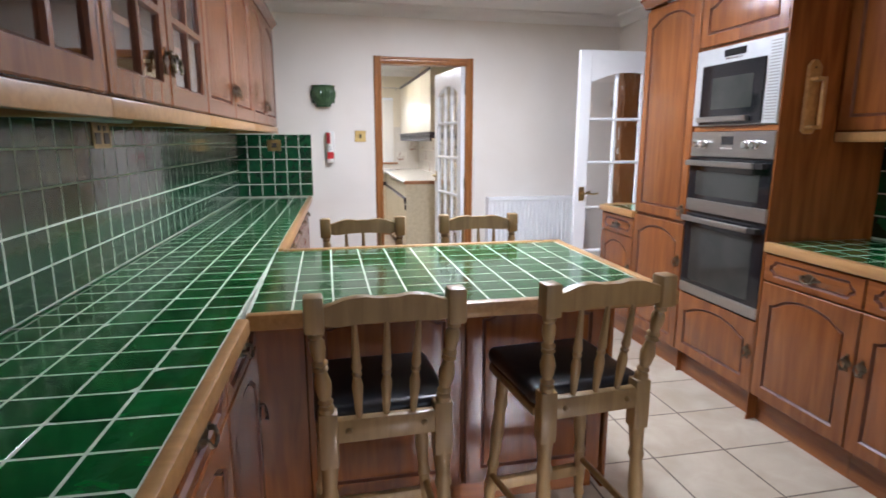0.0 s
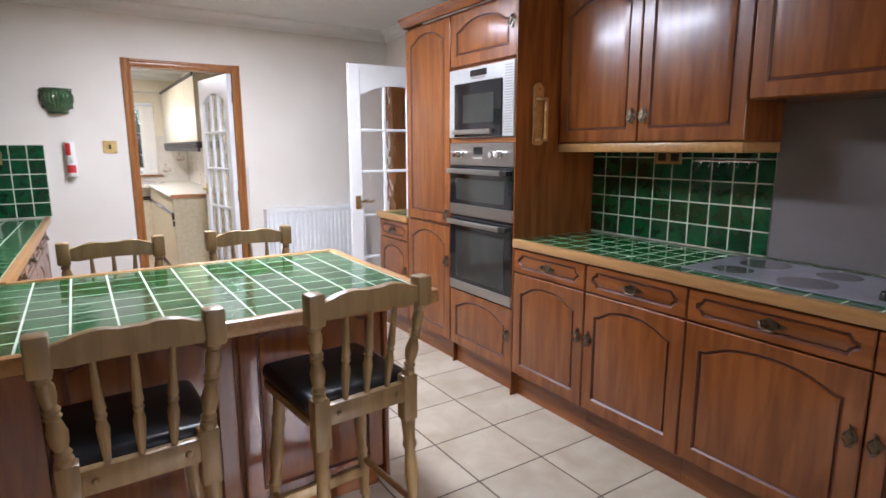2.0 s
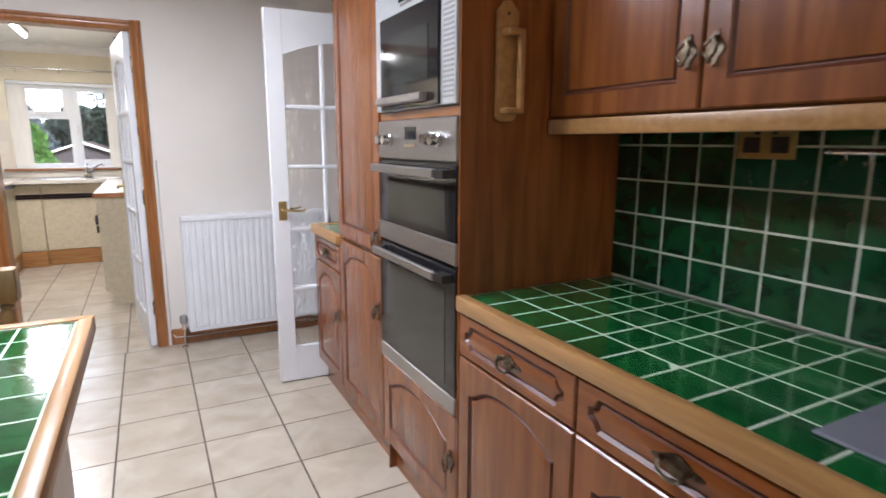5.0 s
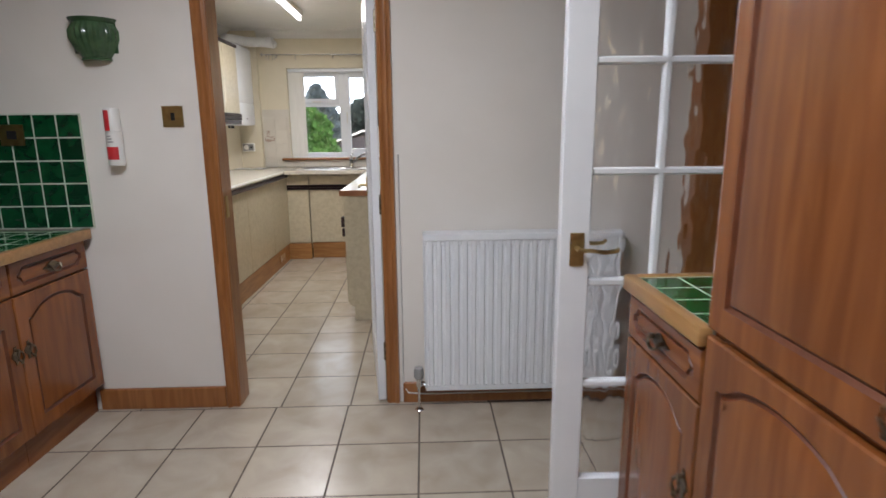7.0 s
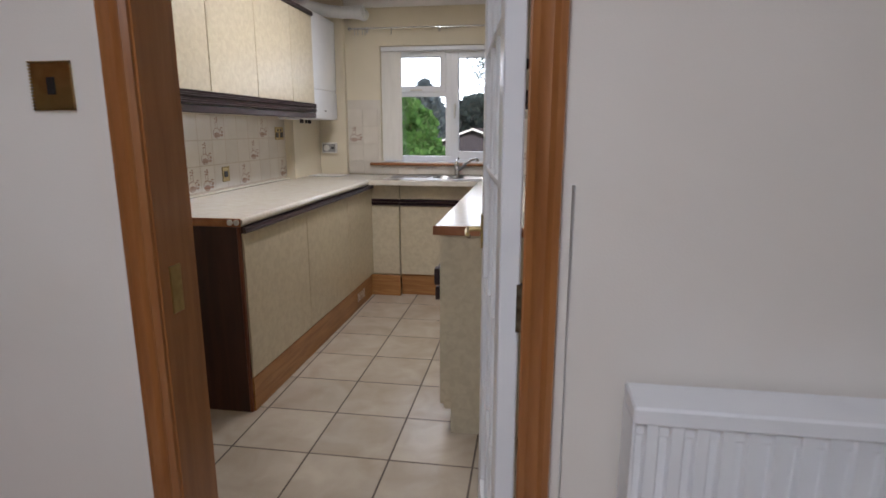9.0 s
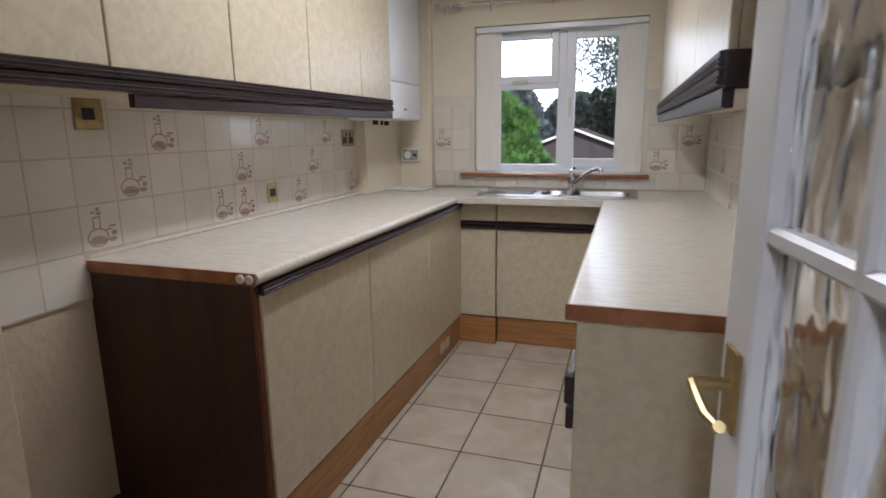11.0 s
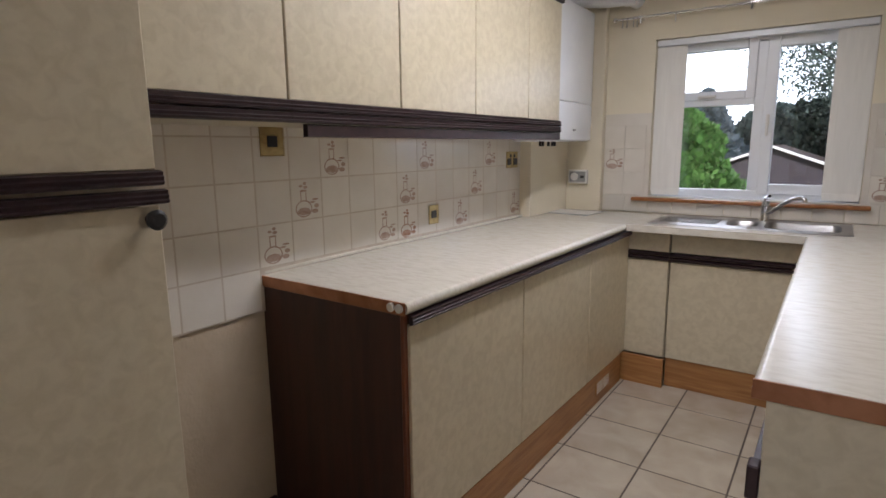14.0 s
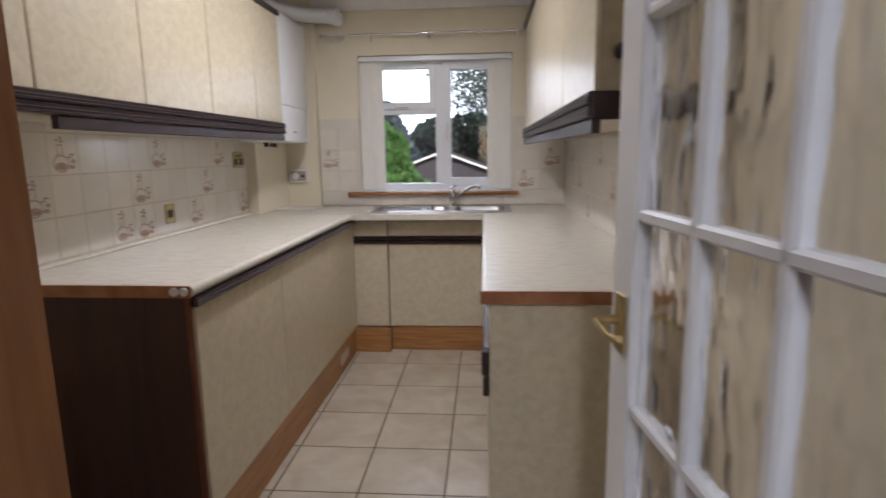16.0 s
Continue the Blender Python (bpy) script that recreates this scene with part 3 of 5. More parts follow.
# right worktop: along the east wall
wt = thing("worktop", pose(0, 0, 0), "green glazed tile worktop with oak edging on the base units", "worktop", "tiled worktops")
part("bed", box(2.486, RW - 0.001, 0.22, 2.806, 0.8425, 0.88185), GROUT, wt)
wood_edge(wt, edge_bar(2.450, 2.486, 0.22, 2.808))
tile_field(wt, GREEN, pose(2.488, 2.806 - 20 * P, 0.876), 5, 20, 0.1135, P)
st = thing("worktop", pose(0, 0, 0), "small green glazed tile worktop on the narrow base unit", "worktop", "tiled worktops")
part("bed", box(2.486, RW - 0.001, 3.957, 4.395, 0.8425, 0.88185), GROUT, st)
wood_edge(st, edge_bar(2.450, 2.486, 3.957, 4.42))
part("edge_trim", box(2.486, RW - 0.002, 4.395, 4.42, 0.842, 0.888, 0.006, 2), TRIM, st, "lighter oak edge trim")
tile_field(st, GREEN, pose(2.488, 3.959, 0.876), 5, 4, 0.1135, P)
# left worktop: along the west wall, in that wall's own frame
LD = 0.575
lt = thing("worktop", left, "long green glazed tile worktop with oak edging along the wall", "worktop", "tiled worktops")
part("bed", box(-5.3, -0.001, -LD + 0.03, -0.001, 0.8425, 0.88185), GROUT, lt)
wood_edge(lt, edge_bar(-5.3, -3.27, -LD, -LD + 0.032))
part("edge_trim", edge_bar(-2.30, -0.001, -LD, -LD + 0.032), TRIM, lt, "lighter oak edge trim")
tile_field(lt, GREEN, pose(-0.002 - 44 * P, -0.542, 0.876), 44, 5, P, P)
part("joined_tiles", box(-5.3, -0.004 - 44 * P, -0.54, -0.002, 0.876, 0.882), GREEN, lt)
# peninsula
pt = thing("peninsula_worktop", pose(0, 0, 0), "green glazed tile breakfast bar top with oak edging", "worktop", "tiled worktops")
part("bed", box(0.262, 1.52, 2.152, 3.032, 0.843, 0.8817), GROUT, pt)
part("edge_trim", edge_bar(0.265, 1.552, 2.12, 2.154), TRIM, pt, "lighter oak edge trim")
part("edge_trim", edge_bar(0.295, 1.552, 3.030, 3.064), TRIM, pt, "lighter oak edge trim")
part("edge_trim", edge_bar(1.518, 1.552, 2.154, 3.030), TRIM, pt, "lighter oak edge trim")
tile_field(pt, GREEN, pose(0.269, 2.155, 0.876), 11, 8, 0.1134, 0.1093)
pn = thing("peninsula_unit", pose(0, 0, 0), "cherry wood panelled breakfast bar base", "kitchen cabinet")
part("carcass", box(0.37, 1.49, 2.44, 2.76, 0.10, 0.842), CHERRY, pn)
part("plinth", box(0.40, 1.47, 2.47, 2.73, 0.0, 0.10), CHERRY_H, pn)
for k in range(2):
    wood_front(pn, "panel_front", 0.40 + k * 0.545, 0.105, 0.53, 0.73, "arch").matrix_basis = pose(0.40 + k * 0.545, 2.42, 0.105)
    f = wood_front(pn, "panel_front", 0, 0.105, 0.53, 0.73, "arch")
    f.matrix_basis = pose(0.945 + k * 0.545, 2.78, 0.105, 0, 0, 180)
part("filler", box(0.215, 0.399, 2.418, 2.44, 0.0, 0.842), CHERRY, pn)
part("corner_post", box(1.485, 1.505, 2.42, 2.78, 0.02, 0.84, 0.004), CHERRY, pn)
# base units of the left run
for k, (a, b) in enumerate(((-0.005, -0.47), (-0.47, -0.935), (-0.935, -1.40), (-1.40, -1.865), (-1.865, -2.33), (-2.965, -3.43), (-3.43, -3.90), (-3.90, -4.37), (-4.37, -4.84), (-4.84, -5.29))):
    base_unit(left @ pose(b, -LD + 0.055, 0), a - b, depth=0.5, handle="l" if k % 2 == 0 else "r", group="west base units")
part_end = tagged(part("end_panel", box(-0.53, 0.0, 0, 0.02, 0, 0.842), CHERRY, m=pose(0.235, 0.085, 0)), "cherry wood end panel of the base units", "end panel")

# green wall tiles
bs = thing("wall_tiles", left, "green glazed wall tiles with white grout above the worktop", "wall tiles", "green wall tiles", "structure")
part("bed", box(-5.3, -0.001, -0.0116, -0.0005, 0.888, 1.43), GROUT, bs)
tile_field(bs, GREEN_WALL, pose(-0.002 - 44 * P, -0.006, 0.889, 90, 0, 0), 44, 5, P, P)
bs = thing("wall_tiles", pose(0, 0, 0), "green glazed wall tiles with white grout beside the doorway", "wall tiles", "green wall tiles", "structure")
part("bed", box(-0.19, 0.382, DY0 - 0.0116, DY0 - 0.0005, 0.888, 1.39), GROUT, bs)
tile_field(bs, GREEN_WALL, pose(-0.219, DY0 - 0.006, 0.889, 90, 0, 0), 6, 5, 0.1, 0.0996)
bs = thing("wall_tiles", pose(0, 0, 0), "green glazed wall tiles with white grout beside the hob", "wall tiles", "green wall tiles", "structure")
part("bed", box(RW - 0.0116, RW - 0.0005, 1.798, 2.808, 0.888, 1.42), GROUT, bs)
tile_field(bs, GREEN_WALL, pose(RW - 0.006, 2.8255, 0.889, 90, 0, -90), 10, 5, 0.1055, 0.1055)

# hob and splashback
hob = thing("hob", pose(0, 0, 0), "black ceramic glass hob with four rings set in the tiled worktop", "hob")
part("glass_top", box(2.565, 2.995, 1.10, 1.89, 0.8815, 0.889, 0.003), HOB, hob)
for x, y, r in ((2.68, 1.74, 0.075), (2.885, 1.72, 0.095), (2.68, 1.47, 0.095), (2.885, 1.45, 0.075)):
    bm = bmesh.new()
    turned(bm, (x, y, 0.889), (x, y, 0.8895), [(0, r), (1, r)], 32)
    part("ring", bm, RING, hob)
for k in range(4):
    bm = bmesh.new()
    turned(bm, (2.64 + 0.085 * k, 1.22, 0.889), (2.64 + 0.085 * k, 1.22, 0.913), [(0, 0.021), (0.7, 0.019), (1, 0.016)], 16)
    bm_box(bm, 2.637 + 0.085 * k, 2.643 + 0.085 * k, 1.203, 1.237, 0.911, 0.917)
    part("knob", bm, DARK, hob)
sp = thing("splashback", pose(0, 0, 0), "brushed mauve-grey metal splashback behind the hob", "splashback")
part("edge_strip", box(RW - 0.0165, RW - 0.0008, 1.7962, 1.7985, 0.889, 1.56), STEEL, sp, "thin steel edge strip")
part("sheet", box(RW - 0.0145, RW - 0.0008, 0.93, 1.796, 0.889, 1.60, 0.001), SPLASH, sp)

# wall cupboards on the east wall
def wall_unit(m, w, z0, z1, depth=0.30, doors=2, rail=True, kinds=None, group="wall cupboards", label="cherry wood wall cupboard with arched panel doors", hz=0.12):
    c = thing("wall_cupboard", m, label, "wall cupboard", group)
    kinds = kinds or ["arch"] * doors
    if "glass" in kinds:
        bm = bmesh.new()
        bm_box(bm, 0.001, 0.018, 0, depth, z0, z1)
        bm_box(bm, w - 0.018, w - 0.001, 0, depth, z0, z1)
        bm_box(bm, 0.018, w - 0.018, 0, depth, z0, z0 + 0.018)
        bm_box(bm, 0.018, w - 0.018, 0, depth, z1 - 0.018, z1)
        bm_box(bm, 0.018, w - 0.018, depth - 0.008, depth, z0 + 0.018, z1 - 0.018)
        part("carcass", bm, CHERRY, c)
        part("shelf", box(0.018, w - 0.018, 0.03, depth - 0.01, (z0 + z1) / 2 - 0.16, (z0 + z1) / 2 - 0.142), CHERRY_H, c)
    else:
        part("carcass", box(0.001, w - 0.001, 0, depth, z0, z1), CHERRY, c)
    for k, kd in enumerate(kinds):
        n = len(kinds)
        dw = w / n - 0.006
        hx = dw - 0.03 if (k % 2 == 0) else 0.03
        if kd == "glass":
            glazed_front(c, k * w / n + 0.003, z0 + 0.004, dw, z1 - z0 - 0.008, (hx, hz))
        else:
            wood_front(c, "door", k * w / n + 0.003, z0 + 0.004, dw, z1 - z0 - 0.008, kd, (hx, hz))
    if rail:
        part("light_rail", box(0.0, w, -0.024, -0.002, z0 - 0.045, z0 - 0.002, 0.005, 2), TRIM, c, "lighter oak light rail")
        part("end_rail", box(w - 0.02, w, -0.002, depth - 0.01, z0 - 0.045, z0 - 0.002, 0.004), TRIM, c, "lighter oak light rail")
    prof = [(0, 0), (-0.02, 0.0), (-0.028, 0.012), (-0.040, 0.024), (-0.055, 0.036), (-0.055, 0.046), (0, 0.046)]
    bm = bmesh.new()
    prism(bm, [(u - 0.0, z1 + 0.001 + v) for u, v in prof], YZ, 0, w)
    part("cornice", bm, CHERRY_H, c)
    return c


wall_unit(pose(2.778, 2.806, 0, 0, 0, -90), 1.02, 1.385, 2.13, 0.275)
wall_unit(pose(2.742, 1.765, 0, 0, 0, -90), 0.66, 1.538, 2.13, 0.315, 1, False, label="cherry wood cupboard over the hob", hz=0.10)
wall_unit(pose(2.782, 1.10, 0, 0, 0, -90), 0.90, 1.385, 2.13, 0.275)
# oven housing and tall cupboard
def tall_unit():
    c = thing("oven_housing", pose(FX, 3.420, 0, 0, 0, -90), "tall cherry wood oven housing with a door above and below", "kitchen cabinet")
    w = 0.610
    part("side_panel", box(0.001, 0.010, 0, 0.574, 0.0, 2.13), CHERRY, c)
    part("side_panel", box(w - 0.010, w - 0.001, -0.02, 0.574, 0.0, 2.13, 0.001), CHERRY, c)
    part("lower_box", box(0.010, w - 0.010, 0.0, 0.55, 0.13, 0.498), CHERRY, c)
    part("divider", box(0.010, w - 0.010, -0.016, 0.55, 1.391, 1.418), CHERRY_H, c)
    part("upper_box", box(0.010, w - 0.010, 0.0, 0.55, 1.806, 2.13), CHERRY, c)
    part("back_panel", box(0.010, w - 0.010, 0.56, 0.58, 0.13, 2.13), CHERRY, c)
    part("plinth", box(0.001, w - 0.012, 0.03, 0.05, 0, 0.13), CHERRY_H, c)
    wood_front(c, "door", 0.004, 0.14, w - 0.016, 0.355, "arch", (w - 0.045, 0.20))
    wood_front(c, "door", 0.004, 1.822, w - 0.016, 0.292, "arch", (w - 0.045, 0.17))
    c2 = thing("tall_cupboard", pose(FX, 3.953, 0, 0, 0, -90), "tall cherry wood larder cupboard with two arched doors", "kitchen cabinet")
    part("carcass", box(0.001, 0.530, 0, 0.574, 0.13, 2.13), CHERRY, c2)
    part("plinth", box(0.001, 0.530, 0.03, 0.05, 0, 0.13), CHERRY_H, c2)
    wood_front(c2, "door", 0.004, 0.14, 0.523, 0.735, "arch", (0.493, 0.52))
    wood_front(c2, "door", 0.004, 0.892, 0.523, 1.222, "arch", (0.493, 0.06))
    prof = [(-0.02, 0), (-0.04, 0.0), (-0.048, 0.012), (-0.060, 0.026), (-0.075, 0.038), (-0.075, 0.05), (-0.02, 0.05)]
    for cc, ww in ((c, w), (c2, 0.532)):
        bm = bmesh.new()
        prism(bm, [(u, 2.131 + v) for u, v in prof], YZ, -0.001, ww)
        part("cornice", bm, CHERRY_H, cc)
    bm = bmesh.new()
    prism(bm, [(u + 0.02, 2.131 + v) for u, v in prof], lambda u, v, d: (u, d, v), -0.02, 0.58)
    part("cornice_return", bm, CHERRY_H, c2)


tall_unit()
# left wall cupboards: panelled, three glazed doors, then panelled
LWC = -0.335
for a, b, kinds in ((-5.10, -4.32, ["arch", "arch"]), (-4.32, -3.43, ["arch", "glass"]), (-3.43, -2.52, ["glass", "glass"]), (-2.52, -1.42, ["arch", "arch"]), (-1.42, -0.28, ["arch", "arch"])):
    wall_unit(left @ pose(a, LWC, 0), b - a, 1.435, 2.13, 0.33, 2, True, kinds, "west wall cupboards",
              "cherry wood wall cupboard with glazed doors" if "glass" in kinds else "cherry wood wall cupboard with arched panel doors")
ul = thing("under_cupboard_light", left, "slim grey light fitting under the wall cupboards", "light")
part("body", box(-4.6, -1.2, -0.10, -0.04, 1.40, 1.434, 0.006), GREYP, ul)


# ---- appliances ----
def oven():
    o = thing("double_oven", pose(FX - 0.008, 3.410, 0, 0, 0, -90), "built-in stainless steel double oven with black glass doors", "oven")
    w = 0.590
    part("control_panel", box(0, w, -0.018, 0.5, 1.262, 1.389, 0.003), STEEL, o)
    part("body", box(0.01, w - 0.01, 0.0, 0.5, 0.502, 1.262), DARK, o)
    for x in (0.068, 0.121, 0.432, 0.486):
        bm = bmesh.new()
        turned(bm, (x, -0.018, 1.325), (x, -0.052, 1.325), [(0, 0.022), (0.35, 0.022), (0.45, 0.018), (1, 0.016)], 18)
        part("knob", bm, CHROME, o, "chrome control knob")
    part("display", box(0.240, 0.325, -0.020, -0.0175, 1.325, 1.365), BLACK, o, "black clock display")
    part("button", box(0.238, 0.327, -0.022, -0.0175, 1.300, 1.312, 0.001), CHROME, o)
    for z0, z1, b in ((0.968, 1.256, 0.065), (0.505, 0.955, 0.055)):
        d = part("door", box(0, w, -0.018, -0.002, z0 + b, z1, 0.003), BLACK, o, "black glass oven door")
        part("window", box(0.065, w - 0.065, -0.0195, -0.0175, z0 + b + 0.025, z1 - 0.070), OVENGLASS, d)
        part("lower_trim", box(0, w, -0.020, -0.002, z0, z0 + b - 0.001, 0.002), STEEL, d, "steel trim")
        bm = bmesh.new()
        bm_box(bm, 0.015, w - 0.075, -0.058, -0.040, z1 - 0.042, z1 - 0.014, 0.004)
        part("handle", bm, STEEL, d, "steel bar handle")
        part("handle_bracket", box(0.02, 0.05, -0.042, -0.016, z1 - 0.040, z1 - 0.016), DARK, d)
        part("handle_bracket", box(w - 0.078, w - 0.02, -0.052, -0.016, z1 - 0.040, z1 - 0.016), DARK, d)


def microwave():
    o = thing("microwave", pose(FX - 0.008, 3.410, 0, 0, 0, -90), "built-in silver microwave with black glass door", "microwave")
    w = 0.590
    part("fascia", box(0, w, -0.022, 0.4, 1.421, 1.803, 0.003), SILVER, o, "silver fascia")
    d = part("door", box(0.060, 0.500, -0.030, -0.021, 1.424, 1.722, 0.003), BLACK, o, "black glass door")
    part("window", box(0.15, 0.435, -0.0315, -0.0295, 1.50, 1.655), OVENGLASS, d)
    part("handle", box(0.068, 0.430, -0.055, -0.028, 1.438, 1.464, 0.005), STEEL, d, "steel bar handle")
    part("display", box(0.21, 0.36, -0.024, -0.0215, 1.752, 1.786), BLACK, o, "black display")
    for k in range(4):
        part("button", box(0.225 + 0.032 * k, 0.247 + 0.032 * k, -0.026, -0.0215, 1.738, 1.746, 0.001), CHROME, o)
    me = mesh_of("vent_slot", box(0, 0.060, 0, 0.002, 0, 0.006), GREYP, False)
    for k in range(26):
        part("vent_slot", me, GREYP, o, m=pose(0.518, -0.0236, 1.44 + 0.0135 * k))


oven()
microwave()


# ---- kitchen: loose things ----
POST = [(0, 0.019), (0.10, 0.019), (0.13, 0.013), (0.16, 0.019), (0.20, 0.013), (0.24, 0.017), (0.36, 0.021), (0.46, 0.015), (0.50, 0.012), (0.52, 0.019), (0.55, 0.013), (0.58, 0.019), (0.62, 0.013), (0.72, 0.018), (0.80, 0.018), (0.84, 0.013), (0.87, 0.018), (0.90, 0.014), (0.92, 0.019), (1, 0.019)]
SPINDLE = [(0, 0.007), (0.12, 0.010), (0.35, 0.014), (0.44, 0.009), (0.47, 0.013), (0.50, 0.009), (0.53, 0.013), (0.60, 0.011), (0.85, 0.008), (1, 0.006)]
LEG = [(0, 0.015), (0.08, 0.018), (0.16, 0.013), (0.18, 0.020), (0.22, 0.014), (0.34, 0.021), (0.44, 0.015), (0.47, 0.021), (0.50, 0.015), (0.66, 0.022), (0.80, 0.017), (0.83, 0.023), (0.87, 0.018), (1, 0.023)]


def stool(m):
    """A high chair with turned posts and a padded seat; the back stands at y=0, the seat runs to +y."""
    c = thing("bar_chair", m, "oak high chair with turned spindles and a black vinyl seat", "chair", "chairs round the breakfast bar")
    hw = 0.168
    for s in (-1, 1):
        bm = bmesh.new()
        turned(bm, (s * hw * 0.86, 0.03, 0.680), (s * hw, -0.012, 0.935), POST, 14)
        bm_box(bm, s * hw - 0.023, s * hw + 0.023, -0.038, 0.012, 0.912, 1.000, 0.007, 2)
        part("back_post", bm, OAK, c)
        bm = bmesh.new()
        bm_box(bm, s * hw * 0.86 - 0.024, s * hw * 0.86 + 0.024, 0.008, 0.052, 0.545, 0.692, 0.006, 2)
        turned(bm, (s * (hw * 0.86 + 0.012), 0.0, 0.0), (s * hw * 0.86, 0.03, 0.555), LEG, 14)
        part("back_leg", bm, OAK, c)
        bm = bmesh.new()
        turned(bm, (s * (hw + 0.015), 0.37, 0.0), (s * (hw - 0.03), 0.33, 0.61), LEG, 14)
        part("front_leg", bm, OAK, c)
        bm = bmesh.new()
        rod(bm, (s * hw * 0.9, 0.02, 0.27), (s * hw * 1.0, 0.352, 0.25), 0.011, 10)
        part("side_stretcher", bm, OAK, c)
    bm = bmesh.new()
    pts = [(-hw + 0.02, 0.927)] + [(-hw + 0.02 + (2 * hw - 0.04) * k / 12, 0.920 + 0.010 * math.sin(math.pi * k / 12)) for k in range(1, 12)] + [(hw - 0.02, 0.927)]
    pts += [(hw - 0.02 - (2 * hw - 0.04) * k / 12, 0.979 + 0.012 * math.sin(math.pi * k / 12) - 0.006 * math.cos(4 * math.pi * k / 12)) for k in range(13)]
    prism(bm, pts, XZ, -0.028, -0.002)
    bmesh.ops.bevel(bm, geom=bm.edges[:], offset=0.003, segments=1, affect="EDGES")
    part("top_rail", bm, OAK, c)
    rail = part("lower_rail", box(-hw * 0.8, hw * 0.8, 0.012, 0.040, 0.610, 0.672, 0.005, 2), OAK, c)
    for s in (-1, 1):
        bm = bmesh.new()
        turned(bm, (s * 0.095, 0.013, 0.642), (s * 0.095, 0.004, 0.642), [(0, 0.009), (0.6, 0.008), (1, 0.004)], 10)
        part("peg", bm, OAK, rail)
    for k in (-1, 0, 1):
        bm = bmesh.new()
        turned(bm, (k * 0.068, 0.026, 0.668), (k * 0.077, -0.014, 0.932), SPINDLE, 10)
        part("spindle", bm, OAK, c)
    part("seat_frame", box(-hw - 0.005, hw + 0.005, 0.05, 0.385, 0.605, 0.635, 0.01, 2), OAK, c)
    part("cushion", box(-hw - 0.008, hw + 0.008, 0.048, 0.392, 0.6355, 0.688, 0.022, 4), VINYL, c, "black vinyl padded seat")
    part("foot_rail", box(-hw - 0.0, hw + 0.0, 0.345, 0.372, 0.185, 0.225, 0.006, 2), OAK, c)
    return c


ch = stool(pose(0.616, 1.902, 0, 0, 0, 2))
for x, y, r in ((1.190, 1.915, 5), (0.645, 3.155, 181), (1.193, 3.175, 179)):
    copy_thing(ch, pose(x, y, 0, 0, 0, r))


def wall_pot():
    bm = bmesh.new()
    prof = [(0.0, 0.03), (0.0, 0.060), (0.03, 0.062), (0.06, 0.056), (0.25, 0.078), (0.50, 0.096), (0.72, 0.097), (0.84, 0.086), (0.90, 0.082), (0.95, 0.092), (1.0, 0.096), (0.98, 0.088), (0.9, 0.078)]
    n, rings = 48, []
    for s, r in prof:
        row = []
        for k in range(n + 1):
            a = math.pi + math.pi * k / n
            rr = r * (1 + (0.028 * math.cos(24 * a * 1.0) if 0.1 < s < 0.85 else 0))
            row.append(bm.verts.new((rr * math.cos(a), rr * math.sin(a), s * 0.165)))
        rings.append(row)
    for a, b in zip(rings, rings[1:]):
        for k in range(n):
            bm.faces.new((a[k], a[k + 1], b[k + 1], b[k]))
    t = thing("wall_pot", pose(0.49, DY0 - 0.001, 1.605), "ribbed green glazed half-round pot hung on the wall", "wall planter")
    part("bowl", bm, GLAZE, t)
    part("back", box(-0.09, 0.09, -0.004, 0, 0.03, 0.16, 0.001), GLAZE, t)


wall_pot()


def canister():
    c = thing("fire_extinguisher", pose(0.532, DY0 - 0.034, 1.165), "small white fire safety canister with red labels on the wall", "fire extinguisher")
    bm = bmesh.new()
    turned(bm, (0, 0, 0), (0, 0, 0.145), [(0, 0.028), (0.03, 0.033), (1, 0.033)], 24)
    part("body", bm, PALE, c)
    bm = bmesh.new()
    turned(bm, (0, 0, 0.147), (0, 0, 0.245), [(0, 0.029), (0.92, 0.031), (1, 0.028)], 24)
    part("cap", bm, PALE, c)
    for z0, z1, r, a0, a1 in ((0.028, 0.082, 0.0336, 1.15, 1.75), (0.150, 0.235, 0.0316, 1.05, 1.52)):
        bm = bmesh.new()
        pts = [(r * math.cos(math.pi * (a0 + (a1 - a0) * k / 12)), r * math.sin(math.pi * (a0 + (a1 - a0) * k / 12))) for k in range(13)]
        pts += [(u * 0.98, v * 0.98) for u, v in pts[::-1]]
        prism(bm, pts, XY, z0, z1)
        part("label", bm, RED, c, "red printed label")
    for k in range(3):
        part("print_line", box(-0.012, 0.010 - 0.004 * k, -0.0342, -0.033, 0.10 + 0.012 * k, 0.106 + 0.012 * k), GREYP, c)
    part("bracket", box(-0.02, 0.02, 0.025, 0.033, 0.02, 0.2, 0.001), PALE, c)


canister()


